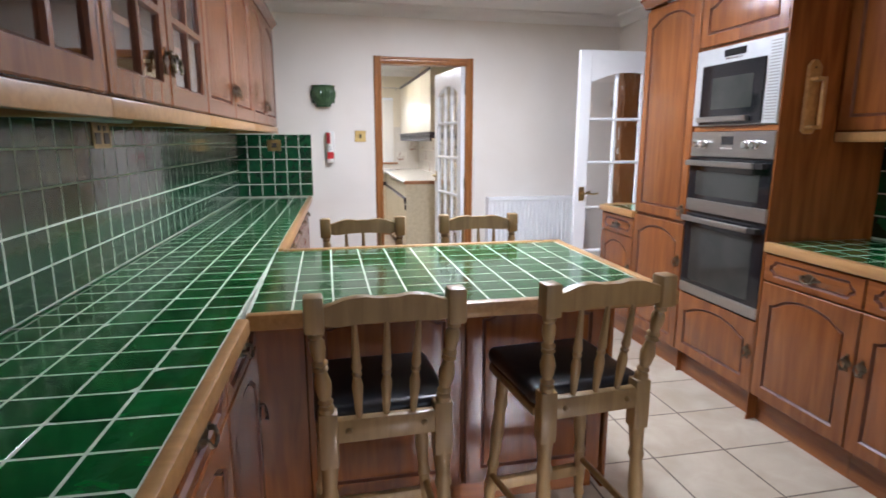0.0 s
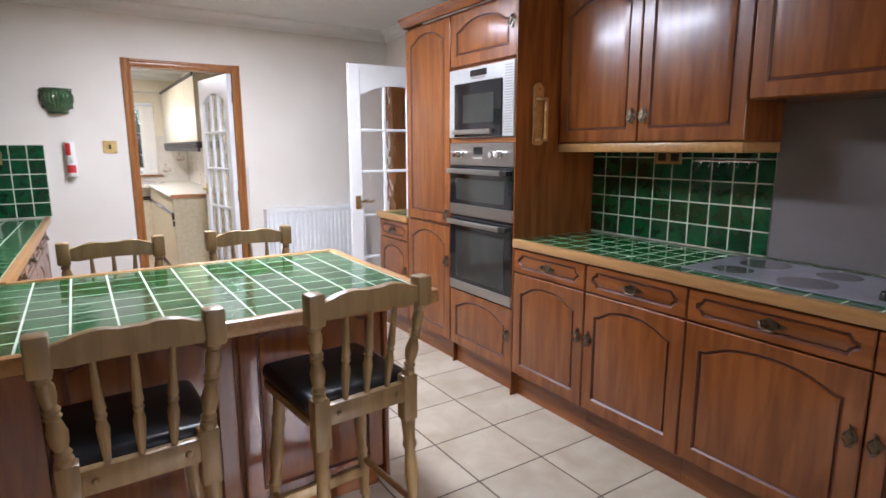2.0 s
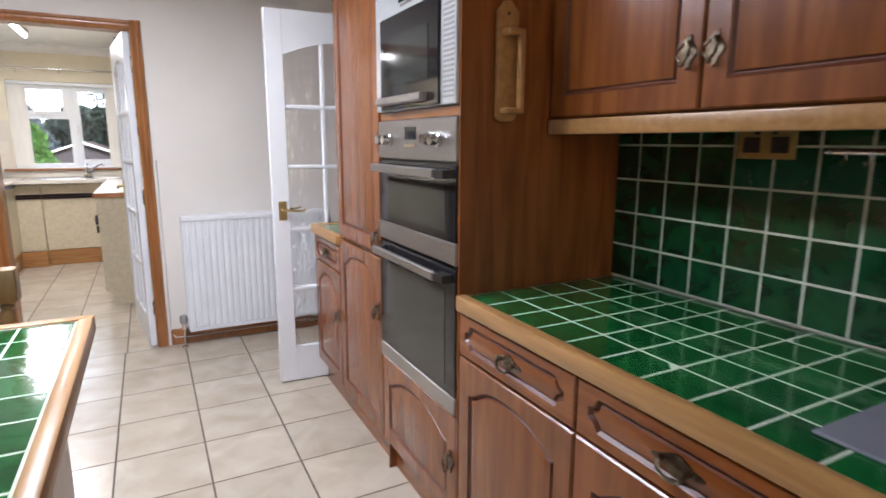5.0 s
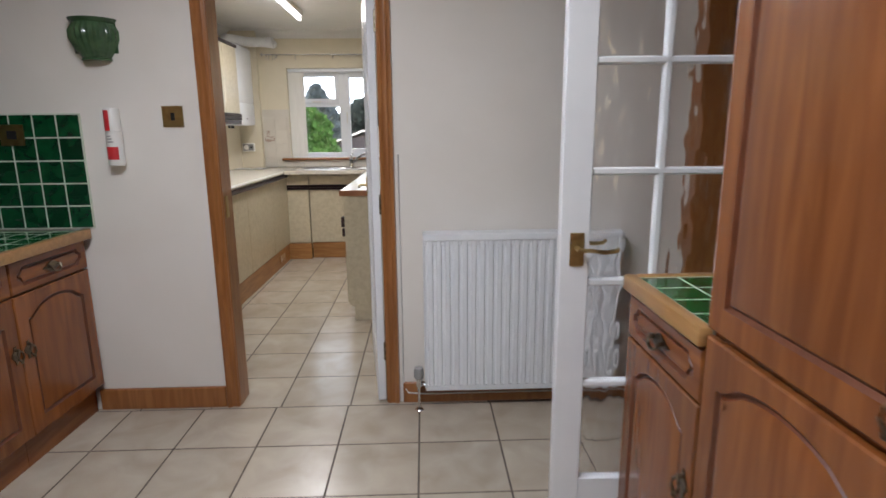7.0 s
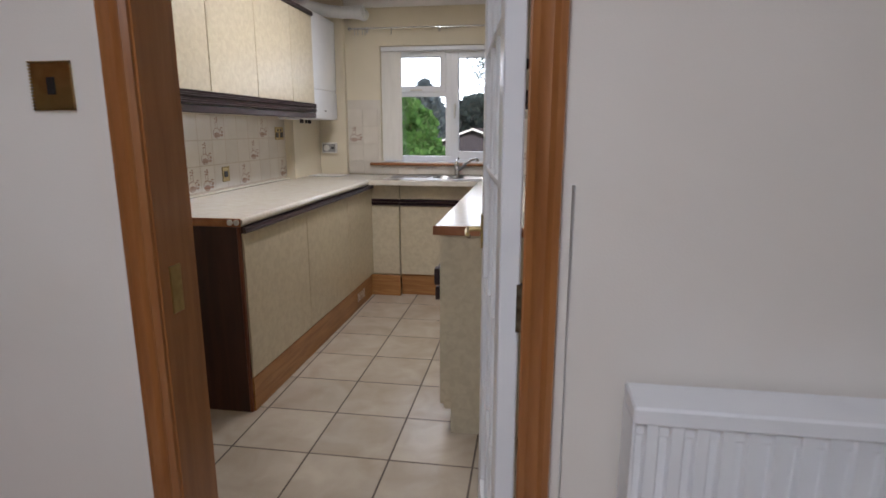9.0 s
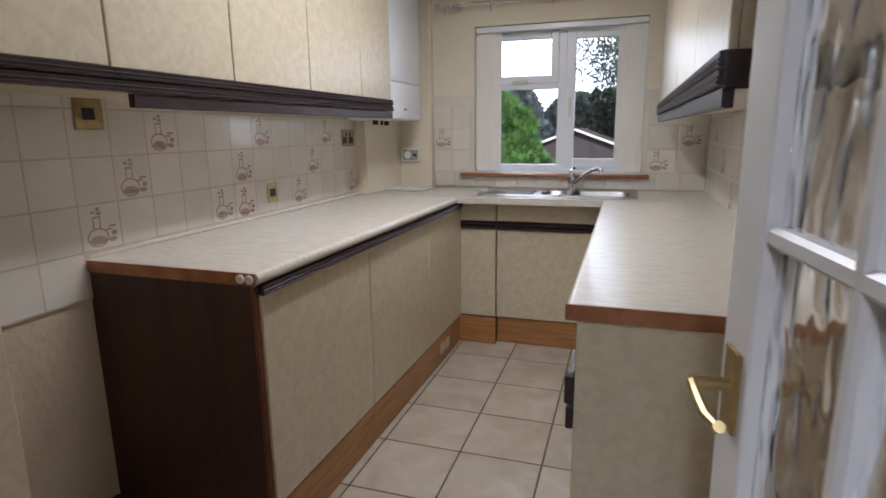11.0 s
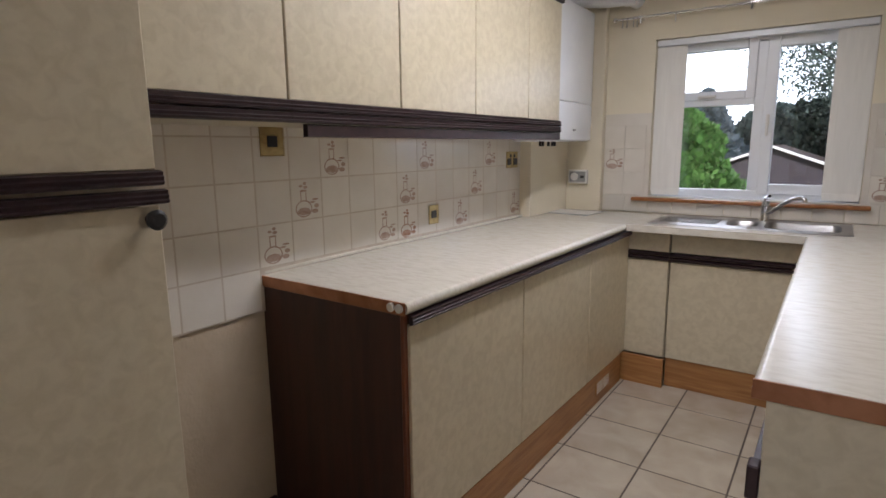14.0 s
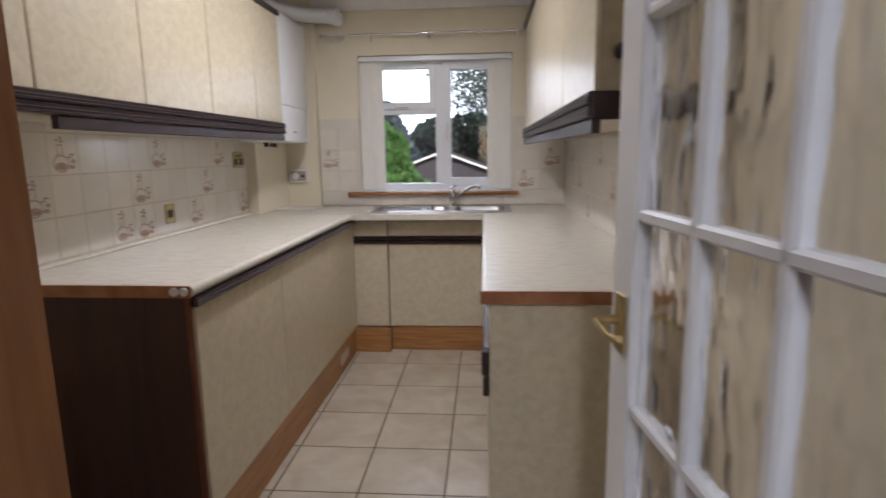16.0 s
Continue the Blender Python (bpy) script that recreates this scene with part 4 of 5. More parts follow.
def brass_plate(m, w, h, gang, label):
    """A brass wall plate with a beaded edge; the front faces -y."""
    c = thing("socket" if gang else "switch", m, label, "socket" if gang else "switch")
    bm = bmesh.new()
    bm_box(bm, -w / 2, w / 2, -0.005, -0.0005, -h / 2, h / 2, 0.002)
    n = int(w / 0.006)
    for k in range(n + 1):
        for zz in (-h / 2, h / 2):
            bm_box(bm, -w / 2 + w * k / n - 0.002, -w / 2 + w * k / n + 0.002, -0.007, -0.003, zz - 0.002, zz + 0.002)
    n = int(h / 0.006)
    for k in range(n + 1):
        for xx in (-w / 2, w / 2):
            bm_box(bm, xx - 0.002, xx + 0.002, -0.007, -0.003, -h / 2 + h * k / n - 0.002, -h / 2 + h * k / n + 0.002)
    part("plate", bm, BRASS, c, smooth=False)
    if gang == 0:
        part("rocker", box(-0.008, 0.008, -0.009, -0.004, -0.016, 0.016, 0.001), DARK, c)
    elif gang == 1:
        part("insert", box(-0.02, 0.02, -0.008, -0.004, -0.018, 0.018, 0.001), DARK, c)
    else:
        for s in (-1, 1):
            part("insert", box(s * 0.036 - 0.022, s * 0.036 + 0.022, -0.008, -0.004, -0.03, 0.008, 0.001), DARK, c)
            part("rocker", box(s * 0.022 - 0.007, s * 0.022 + 0.007, -0.009, -0.004, 0.014, 0.032, 0.001), DARK, c)


brass_plate(pose(0.778, DY0, 1.373), 0.086, 0.086, 0, "square brass light switch with beaded edge")
brass_plate(pose(0.09, DY0 - 0.012, 1.30), 0.10, 0.086, 1, "brass socket on green tiles")
brass_plate(left @ pose(-2.6, -0.012, 1.36), 0.14, 0.086, 2, "brass double socket on green tiles")
brass_plate(pose(RW - 0.012, 2.32, 1.325, 0, 0, -90), 0.146, 0.086, 2, "brass double socket on green tiles")


def radiator():
    r = thing("radiator", pose(1.862, DY0 - 0.100, 0.10), "white ribbed panel radiator with a top grille", "radiator")
    w, h = 0.90, 0.755
    n = 23
    bm = bmesh.new()
    pts = []
    for k in range(n):
        x = w * k / n
        p = w / n
        pts += [(x, 0.0), (x + p * 0.30, 0.0), (x + p * 0.42, -0.011), (x + p * 0.88, -0.011)]
    pts += [(w, 0.0), (w, 0.03), (0, 0.03)]
    prism(bm, pts, XY, 0.03, h - 0.03)
    bm_box(bm, -0.002, w + 0.002, -0.004, 0.03, 0.0, 0.03, 0.004)
    bm_box(bm, -0.002, w + 0.002, -0.004, 0.03, h - 0.055, h - 0.03, 0.004)
    part("panel", bm, WHITE, r)
    part("grille", box(-0.006, w + 0.006, -0.014, 0.085, h - 0.032, h, 0.004), WHITE, r)
    part("side_panel", box(-0.006, 0.0, -0.008, 0.085, 0.02, h - 0.03, 0.001), WHITE, r)
    bm = bmesh.new()
    tube_path(bm, [(-0.001, 0.012, 0.03), (-0.03, 0.012, 0.03), (-0.034, 0.012, 0.022), (-0.034, 0.012, -0.10)], 0.0075, 10)
    rod(bm, (-0.034, 0.012, 0.02), (-0.034, 0.012, 0.06), 0.014, 12)
    part("valve", bm, CHROME, r, "chrome valve and pipe")
    bm = bmesh.new()
    turned(bm, (-0.034, 0.012, 0.06), (-0.034, 0.012, 0.115), [(0, 0.018), (0.2, 0.024), (0.8, 0.023), (1, 0.018)], 16)
    part("valve_cap", bm, GREYP, r)
    bm = bmesh.new()
    turned(bm, (-0.034, 0.012, -0.099), (-0.034, 0.012, -0.093), [(0, 0.021), (1, 0.015)], 16)
    part("pipe_collar", bm, CHROME, r)


radiator()
bm = bmesh.new()
tube_path(bm, [(1.752, DY0 - 0.004, 1.2), (1.752, DY0 - 0.004, 0.15), (1.754, DY0 - 0.012, 0.085), (1.775, DY0 - 0.022, 0.055), (1.86, DY0 - 0.023, 0.048), (2.3, DY0 - 0.023, 0.05), (2.9, DY0 - 0.023, 0.05)], 0.0032, 6)
tagged(part("cable", bm, PALE), "thin white cable clipped along the skirting board", "cable")


def bracket_rack():
    """The small oak holder on the side of the oven housing, which faces -y at y=2.809."""
    c = thing("wooden_holder", pose(2.60, 2.8095, 1.375), "small oak wall holder screwed to the oven housing side", "holder")
    bm = bmesh.new()
    pts = [(-0.032, 0.012), (-0.016, 0.0), (0.022, 0.0), (0.034, 0.012), (0.030, 0.255), (0.036, 0.292), (0.020, 0.299), (0.012, 0.318), (-0.012, 0.318), (-0.020, 0.299), (-0.032, 0.292), (-0.026, 0.255)]
    prism(bm, pts, XZ, -0.018, -0.0005)
    bmesh.ops.bevel(bm, geom=bm.edges[:], offset=0.003, segments=1, affect="EDGES")
    part("back_board", bm, TRIM, c)
    part("front_strip", box(0.012, 0.030, -0.060, -0.042, 0.02, 0.240, 0.005, 2), TRIM, c)
    for z in (0.02, 0.226):
        part("arm", box(-0.026, 0.030, -0.060, -0.018, z, z + 0.016, 0.004), TRIM, c)
    part("screw", box(-0.004, 0.004, -0.021, -0.0175, 0.28, 0.288, 0.001), DARK, c)


bracket_rack()
ut = thing("hanging_rail", pose(0, 0, 0), "chrome utensil rail with small hooks under the wall cupboard", "rail")
bm = bmesh.new()
rod(bm, (3.01, 1.86, 1.30), (3.01, 2.16, 1.30), 0.006, 10)
part("bar", bm, CHROME, ut)
for k in range(6):
    bm = bmesh.new()
    y = 1.89 + 0.045 * k
    tube_path(bm, [(3.01, y, 1.308), (2.998, y, 1.300), (3.002, y, 1.285), (2.992, y, 1.272), (2.982, y, 1.282)], 0.0018, 6)
    part("hook", bm, CHROME, ut)
for y in (1.87, 2.15):
    part("bracket", box(3.004, RW - 0.012, y - 0.005, y + 0.005, 1.295, 1.305), CHROME, ut)


# ---- utility room ----
def slab_front(parent, name, x0, x1, z0, z1, rail=None):
    d = part(name, box(x0 + 0.003, x1 - 0.003, -0.018, 0, z0, z1, 0.0025), LAMI, parent)
    return d


def dark_rail(parent, x0, x1, z, y=-0.018, h=0.028):
    """A ribbed dark brown handle rail."""
    bm = bmesh.new()
    pts = [(y, z), (y - 0.012, z + 0.002), (y - 0.016, z + 0.007), (y - 0.012, z + 0.010), (y - 0.015, z + 0.016), (y - 0.011, z + 0.019), (y - 0.013, z + h - 0.003), (y, z + h)]
    prism(bm, pts, YZ, x0, x1)
    part("handle_rail", bm, RAIL, parent, "dark brown ribbed handle rail")


def knob(parent, x, z):
    bm = bmesh.new()
    turned(bm, (x, -0.018, z), (x, -0.052, z), [(0, 0.009), (0.35, 0.008), (0.5, 0.017), (0.8, 0.019), (1, 0.012)], 16)
    part("knob", bm, DARK, parent, "round dark knob")


tc = thing("tall_cupboard", pose(0.352, DY1 + 0.003, 0, 0, 0, 90), "tall cream laminate cupboard with dark rails and a round knob", "kitchen cabinet")
part("carcass", box(0, 0.517, 0, 0.53, 0.0, 2.2), LAMI, tc)
slab_front(tc, "door", 0, 0.519, 0.12, 1.236)
slab_front(tc, "door", 0, 0.519, 1.30, 2.19)
dark_rail(tc, 0.0, 0.522, 1.272)
dark_rail(tc, 0.0, 0.528, 1.238)
knob(tc, 0.495, 1.212)


def uts(name, label, m):
    return thing(name, m, label, "kitchen cabinet", "cream base units")


UF = 0.430
RUN = pose(0, 6.636, 0, 0, 0, -0.75) @ pose(0, -6.636, 0)   # the west run stands a little off the wall's line
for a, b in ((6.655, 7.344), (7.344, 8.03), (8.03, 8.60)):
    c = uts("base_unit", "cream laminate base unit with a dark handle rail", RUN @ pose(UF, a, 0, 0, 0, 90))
    # carcass darkened so that the gaps between the doors hold shade
    part("carcass", box(0.001, b - a - 0.001, 0, 0.58, 0.16, 0.875), DARKEND, c, "carcass coloured dark for the shade in the door gaps")
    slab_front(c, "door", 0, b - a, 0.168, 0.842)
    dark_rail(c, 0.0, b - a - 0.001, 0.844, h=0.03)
ep = thing("end_panel", pose(0, 0, 0), "dark brown wood end panel of the base units", "end panel")
part("board", box(UL + 0.002, 0.425, 6.638, 6.654, 0.0, 0.878), DARKEND, ep)
part("edge_strip", box(0.425, 0.438, 6.636, 6.655, 0.0, 0.878, 0.002), MAHOG, ep, "reddish wooden edge strip")
pl = thing("plinth_run", RUN, "oak laminate plinth with a small vent grille", "plinth")
part("board", box(0.424, 0.446, 6.657, 8.55, 0.0, 0.165, 0.002), PLINTH, pl)
grille = part("grille", box(0.446, 0.450, 8.16, 8.36, 0.05, 0.13, 0.001), PLINTH, pl)
for r in range(2):
    for k in range(5):
        part("slot", box(0.4495, 0.4512, 8.175 + r * 0.09, 8.255 + r * 0.09, 0.060 + 0.013 * k, 0.065 + 0.013 * k), PALE, grille)
part("board", box(0.42, 0.67, 8.575, 8.595, 0.0, 0.165, 0.002), PLINTH, pl, "oak laminate plinth")
part("board", box(0.67, 1.345, 8.63, 8.65, 0.0, 0.165, 0.002), PLINTH, pl, "oak laminate plinth")

c = uts("base_unit", "narrow cream laminate drawer unit beside the sink", pose(0.43, 8.615, 0))
part("carcass", box(0.001, 0.258, 0, 0.48, 0.16, 0.872), LAMI, c)
slab_front(c, "door", 0.0, 0.26, 0.168, 0.715)
slab_front(c, "drawer_front", 0.0, 0.26, 0.765, 0.87)
dark_rail(c, 0.0, 0.26, 0.718, h=0.022)
dark_rail(c, 0.0, 0.26, 0.742, h=0.022)
c = uts("sink_unit", "cream laminate sink unit with dark handle rails", pose(0.692, 8.625, 0))
part("carcass", box(0.0, 0.66, 0, 0.48, 0.16, 0.74), LAMI, c)
slab_front(c, "door", 0.0, 0.64, 0.168, 0.712)
slab_front(c, "drawer_front", 0.0, 0.64, 0.765, 0.87)
dark_rail(c, 0.0, 0.64, 0.715, h=0.022)
dark_rail(c, 0.0, 0.64, 0.740, h=0.022)


def utop_profile(w):
    """A postformed worktop section: depth from the wall to a rounded nose."""
    r = 0.014
    nose = [(w - r + r * math.sin(a), 0.879 + 0.018 + (0.018) * math.cos(a)) for a in [math.pi * k / 8 for k in range(9)]]
    return [(0, 0.879)] + [(0, 0.915)] + nose


wl = thing("worktop", RUN, "cream marbled laminate worktop with a copper coloured end strip", "worktop", "laminate worktops")
bm = bmesh.new()
prism(bm, [(UL - 0.03 + u, v) for u, v in utop_profile(0.669)], XZ, 6.636, 8.5)
bm_box(bm, UL - 0.03, 0.44, 8.5, UB - 0.062, 0.879, 0.915)
part("slab", bm, UTOP, wl)
part("under_strip", box(0.40, 0.440, 6.64, 8.5, 0.8755, 0.8788), GREYP, wl)
part("end_strip", box(UL + 0.001, 0.452, 6.630, 6.636, 0.878, 0.915, 0.001), COPPER, wl, "copper coloured end strip")
for x in (0.405, 0.435):
    bm = bmesh.new()
    turned(bm, (x, 6.630, 0.898), (x, 6.622, 0.898), [(0, 0.013), (0.7, 0.013), (1, 0.010)], 16)
    part("cap", bm, PALE, wl, "round cream cap")
part("upstand", box(UL - 0.012, UL + 0.010, 6.64, 8.5, 0.9155, 0.931, 0.004), UTOP, wl)
wb = thing("worktop", pose(0, 0, 0), "cream marbled laminate worktop round the sink", "worktop", "laminate worktops")
y0, y1 = 8.503, UB - 0.001
for x0, x1, ya, yb in ((0.467, 0.91, y0, y1), (0.91, 1.45, y0, 8.66), (0.91, 1.45, 8.97, y1), (1.45, UR - 0.001, y0, y1)):
    part("slab", box(x0, x1, ya, yb, 0.879, 0.9145), UTOP, wb, smooth=False)
# dark strip put in for the shade under the worktop's front edge
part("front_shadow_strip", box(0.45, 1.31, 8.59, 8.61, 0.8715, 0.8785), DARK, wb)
wr = thing("worktop", pose(0, 0, 0), "cream marbled laminate worktop with a metal end strip", "worktop", "laminate worktops")
bm = bmesh.new()
prism(bm, [(UR - 0.001 - u, v) for u, v in utop_profile(0.58)], XZ, 6.588, 8.500)
part("slab", bm, UTOP, wr)
part("end_strip", box(1.30, UR - 0.001, 6.582, 6.588, 0.878, 0.915, 0.001), COPPER, wr, "copper coloured end strip")
for a, b in ((8.60, 7.95), (7.95, 7.28), (7.28, 6.625)):
    c = uts("base_unit", "cream laminate base unit with dark handles", pose(1.340, a, 0, 0, 0, -90))
    part("carcass", box(0.001, a - b - 0.001, 0, 0.52, 0.10, 0.876), LAMI, c)
    slab_front(c, "door", 0, a - b, 0.12, 0.70)
    slab_front(c, "drawer_front", 0, a - b, 0.735, 0.872)
    dark_rail(c, 0, a - b, 0.704, h=0.03)
    part("plinth", box(0.0, a - b, 0.05, 0.07, 0, 0.10), DARKEND, c)
bm = bmesh.new()
prism(bm, [(1.372, 0.0), (UR - 0.003, 0.0), (UR - 0.003, 0.878), (1.325, 0.878), (1.325, 0.145), (1.372, 0.145)], XZ, 6.606, 6.623)
tagged(part("end_panel", bm, LAMI, smooth=False), "cream laminate end panel of the base units", "end panel")
bm = bmesh.new()
bm_box(bm, 1.302, 1.324, 6.60, 6.64, 0.665, 0.735, 0.003)
bm_box(bm, 1.306, 1.324, 6.604, 6.636, 0.60, 0.655, 0.003)
tagged(part("handle_end_cap", bm, RAIL), "dark brown plastic handle end on the base unit", "handle")


def uwall_unit(m, splits, z0, z1, depth, label, near_pelmet):
    c = thing("wall_cupboard", m, label, "wall cupboard", "cream wall cupboards")
    w = splits[-1]
    part("carcass", box(0.001, w, 0, depth, z0 - 0.031, z1), LAMI, c)
    for a, b in zip(splits, splits[1:]):
        slab_front(c, "door", a, b, z0 + 0.03, z1 - 0.03)
        dark_rail(c, a, b - 0.001, z0, h=0.031)
        dark_rail(c, a, b - 0.001, z0 - 0.0315, h=0.031)
        dark_rail(c, a, b - 0.001, z1 - 0.03, h=0.03)
    bm = bmesh.new()
    prism(bm, [(-0.014, z0 - 0.070), (-0.022, z0 - 0.068), (-0.022, z0 - 0.036), (-0.016, z0 - 0.033), (-0.002, z0 - 0.033), (-0.002, z0 - 0.070)], YZ, near_pelmet, w + 0.004)
    part("pelmet", bm, RAIL, c, "dark brown ribbed pelmet")
    return c


uwall_unit(pose(0.120, 6.03, 0, 0, 0, 90), [0, 0.50, 0.99, 1.478, 1.96, 2.33], 1.438, 2.09, 0.295, "row of cream laminate wall cupboards with dark rails", 0.56)
uwall_unit(pose(1.59, 8.86, 0, 0, 0, -90), [0, 0.6, 1.2, 1.8, 2.36], 1.40, 2.08, 0.285, "cream laminate wall cupboards with dark rails over the worktop", 0.0)
ec = thing("cupboard_end_cap", pose(0, 0, 0), "dark brown plastic end caps on the wall cupboard", "end cap")
part("cap", box(1.568, UR - 0.002, 6.482, 6.497, 1.362, 1.428, 0.003), RAIL, ec)
part("knob_cap", box(1.612, 1.668, 6.47, 6.499, 1.498, 1.536, 0.015, 3), RAIL, ec)
part("light_fitting", box(1.62, 1.86, 6.52, 8.0, 1.3655, 1.3795, 0.003), LAMI, ec)


# utility wall tiles with printed jug motifs
def jug(parent, m, mat=None):
    """A faded print of a jug and fruit, a hair proud of its tile."""
    mat = mat or MOTIF
    bm = bmesh.new()
    t = 0.0006
    body = [(0.030 * math.cos(a) - 0.012, 0.026 * math.sin(a) - 0.028) for a in [2 * math.pi * k / 18 for k in range(18)]]
    inner = [(0.026 * math.cos(a) - 0.012, 0.022 * math.sin(a) - 0.028) for a in [2 * math.pi * k / 18 for k in range(18)]]
    va = [bm.verts.new((u, v, t)) for u, v in body]
    vb = [bm.verts.new((u, v, t)) for u, v in inner]
    bridge(bm, va, vb)
    def blob(cx, cy, rx, ry, n=9):
        bm.faces.new([bm.verts.new((cx + rx * math.cos(2 * math.pi * k / n), cy + ry * math.sin(2 * math.pi * k / n), t)) for k in range(n)])
    blob(-0.012, -0.036, 0.024, 0.012)
    for s in (-1, 1):
        bm.faces.new([bm.verts.new((-0.012 + s * 0.009 + u, v, t)) for u, v in ((-0.002, -0.004), (0.002, -0.004), (0.0015, 0.024), (-0.0015, 0.024))])
    for cx, cy, rx, ry in ((-0.012, 0.026, 0.013, 0.003), (-0.004, 0.036, 0.008, 0.005), (-0.020, 0.040, 0.007, 0.004), (-0.006, 0.047, 0.006, 0.005), (0.028, -0.038, 0.012, 0.007), (0.034, -0.022, 0.009, 0.007), (0.020, -0.010, 0.010, 0.003), (0.030, -0.002, 0.012, 0.003)):
        blob(cx, cy, rx, ry)
    part("print", bm, mat, parent, "faded brown jug print", m @ Matrix.Diagonal((1.3, 1.2, 1, 1)), smooth=False)


T = 0.1455
wt1 = thing("wall_tiles", pose(0, 0, 0), "cream glazed wall tiles, some printed with faded jugs", "wall tiles", "cream wall tiles", "structure")
part("bed", box(UL + 0.0005, UL + 0.0097, 6.02, 8.50, 0.79, 1.50), UGROUT, wt1)
m1 = pose(UL + 0.005, 6.628 - 4 * T, 0.938 - T, 90, 0, 90)
tile_field(wt1, UTILE, m1, 17, 4, T, T, 0.003, 0.005, 0.0015, skip=lambda i, j: j == 0 and i > 3)
tile_field(wt1, UTILE, m1 @ pose(0, 4 * T, 0), 17, 1, T, 0.09, 0.003, 0.005, 0.0015, name="border_tile")
for i, j in ((4, 1), (5, 2), (6, 3), (8, 1), (9, 2), (10, 3), (12, 1), (13, 2), (14, 3), (16, 1)):
    jug(wt1, m1 @ pose((i + 0.5) * T, (j + 0.5) * T, 0.0052))
jug(wt1, m1 @ pose(9.5 * T, 1.45 * T, 0.0056), MOTIF_D)
wt2 = thing("wall_tiles", pose(0, 0, 0), "cream glazed wall tiles behind the sink", "wall tiles", "cream wall tiles", "structure")
m2 = pose(0.131, UB, 0.916, 90, 0, 0)
part("bed", box(0.131, WX0, UB - 0.004, UB - 0.0005, 0.916, 1.53), UTILE, wt2)
part("bed", box(WX1 + 0.002, UR - 0.001, UB - 0.004, UB - 0.0005, 0.916, 1.53), UTILE, wt2)
tile_field(wt2, UTILE, pose(0.132, UB - 0.004, 0.916, 90, 0, 0), 11, 1, T, 0.105, 0.003, 0.006, 0.0015)
tile_field(wt2, UTILE, pose(0.132, UB - 0.004, 1.022, 90, 0, 0), 2, 3, 0.131, T, 0.003, 0.005, 0.0015)
tile_field(wt2, UTILE, pose(1.53, UB - 0.004, 1.022, 90, 0, 0), 2, 3, 0.17, T, 0.003, 0.005, 0.0015)
jug(wt2, pose(1.60, UB - 0.0092, 1.10, 90, 0, 0) @ pose(0, 0, 0))
jug(wt2, pose(0.20, UB - 0.0092, 1.25, 90, 0, 0))
jug(wt2, pose(1.78, UB - 0.0092, 1.25, 90, 0, 0))
wt3 = thing("wall_tiles", pose(0, 0, 0), "cream glazed wall tiles with faded jug prints over the worktop", "wall tiles", "cream wall tiles", "structure")
part("bed", box(UR - 0.0097, UR - 0.0005, 6.55, UB - 0.001, 0.916, 1.40), UGROUT, wt3)
m3 = pose(UR - 0.005, UB - 0.002, 0.917, 90, 0, -90)
tile_field(wt3, UTILE, m3, 16, 3, T, T, 0.003, 0.005, 0.0015)
for i, j in ((2, 2), (4, 1), (6, 0), (8, 2), (10, 1), (12, 0), (13, 2)):
    jug(wt3, m3 @ pose((i + 0.5) * T, (j + 0.5) * T, 0.0052))

brass_plate(pose(UL + 0.0105, 6.705, 1.360, 0, 0, 90), 0.095, 0.092, 1, "square brass outlet plate on cream tiles")
brass_plate(pose(UL + 0.0105, 7.618, 1.022, 0, 0, 90), 0.075, 0.085, 1, "brass outlet plate above the worktop")
brass_plate(pose(UL + 0.0105, 8.40, 1.26, 0, 0, 90), 0.13, 0.088, 2, "brass double socket beside the boiler boxing")
brass_plate(pose(UR - 0.0105, 7.31, 1.246, 0, 0, -90), 0.146, 0.086, 2, "brass double socket on cream tiles")
timer = thing("heating_timer", pose(-0.015, UB - 0.061, 1.135), "grey heating timer with a round dial", "timer")
part("case", box(-0.065, 0.065, -0.028, 0, -0.045, 0.045, 0.005, 2), PALE, timer)
part("face", box(-0.055, 0.055, -0.030, -0.027, -0.034, 0.034, 0.002), GREYP, timer)
bm = bmesh.new()
turned(bm, (-0.022, -0.030, 0), (-0.022, -0.034, 0), [(0, 0.026), (1, 0.023)], 24)
part("dial", bm, PALE, timer)
part("slider", box(0.020, 0.045, -0.033, -0.029, -0.008, 0.008), DARK, timer)


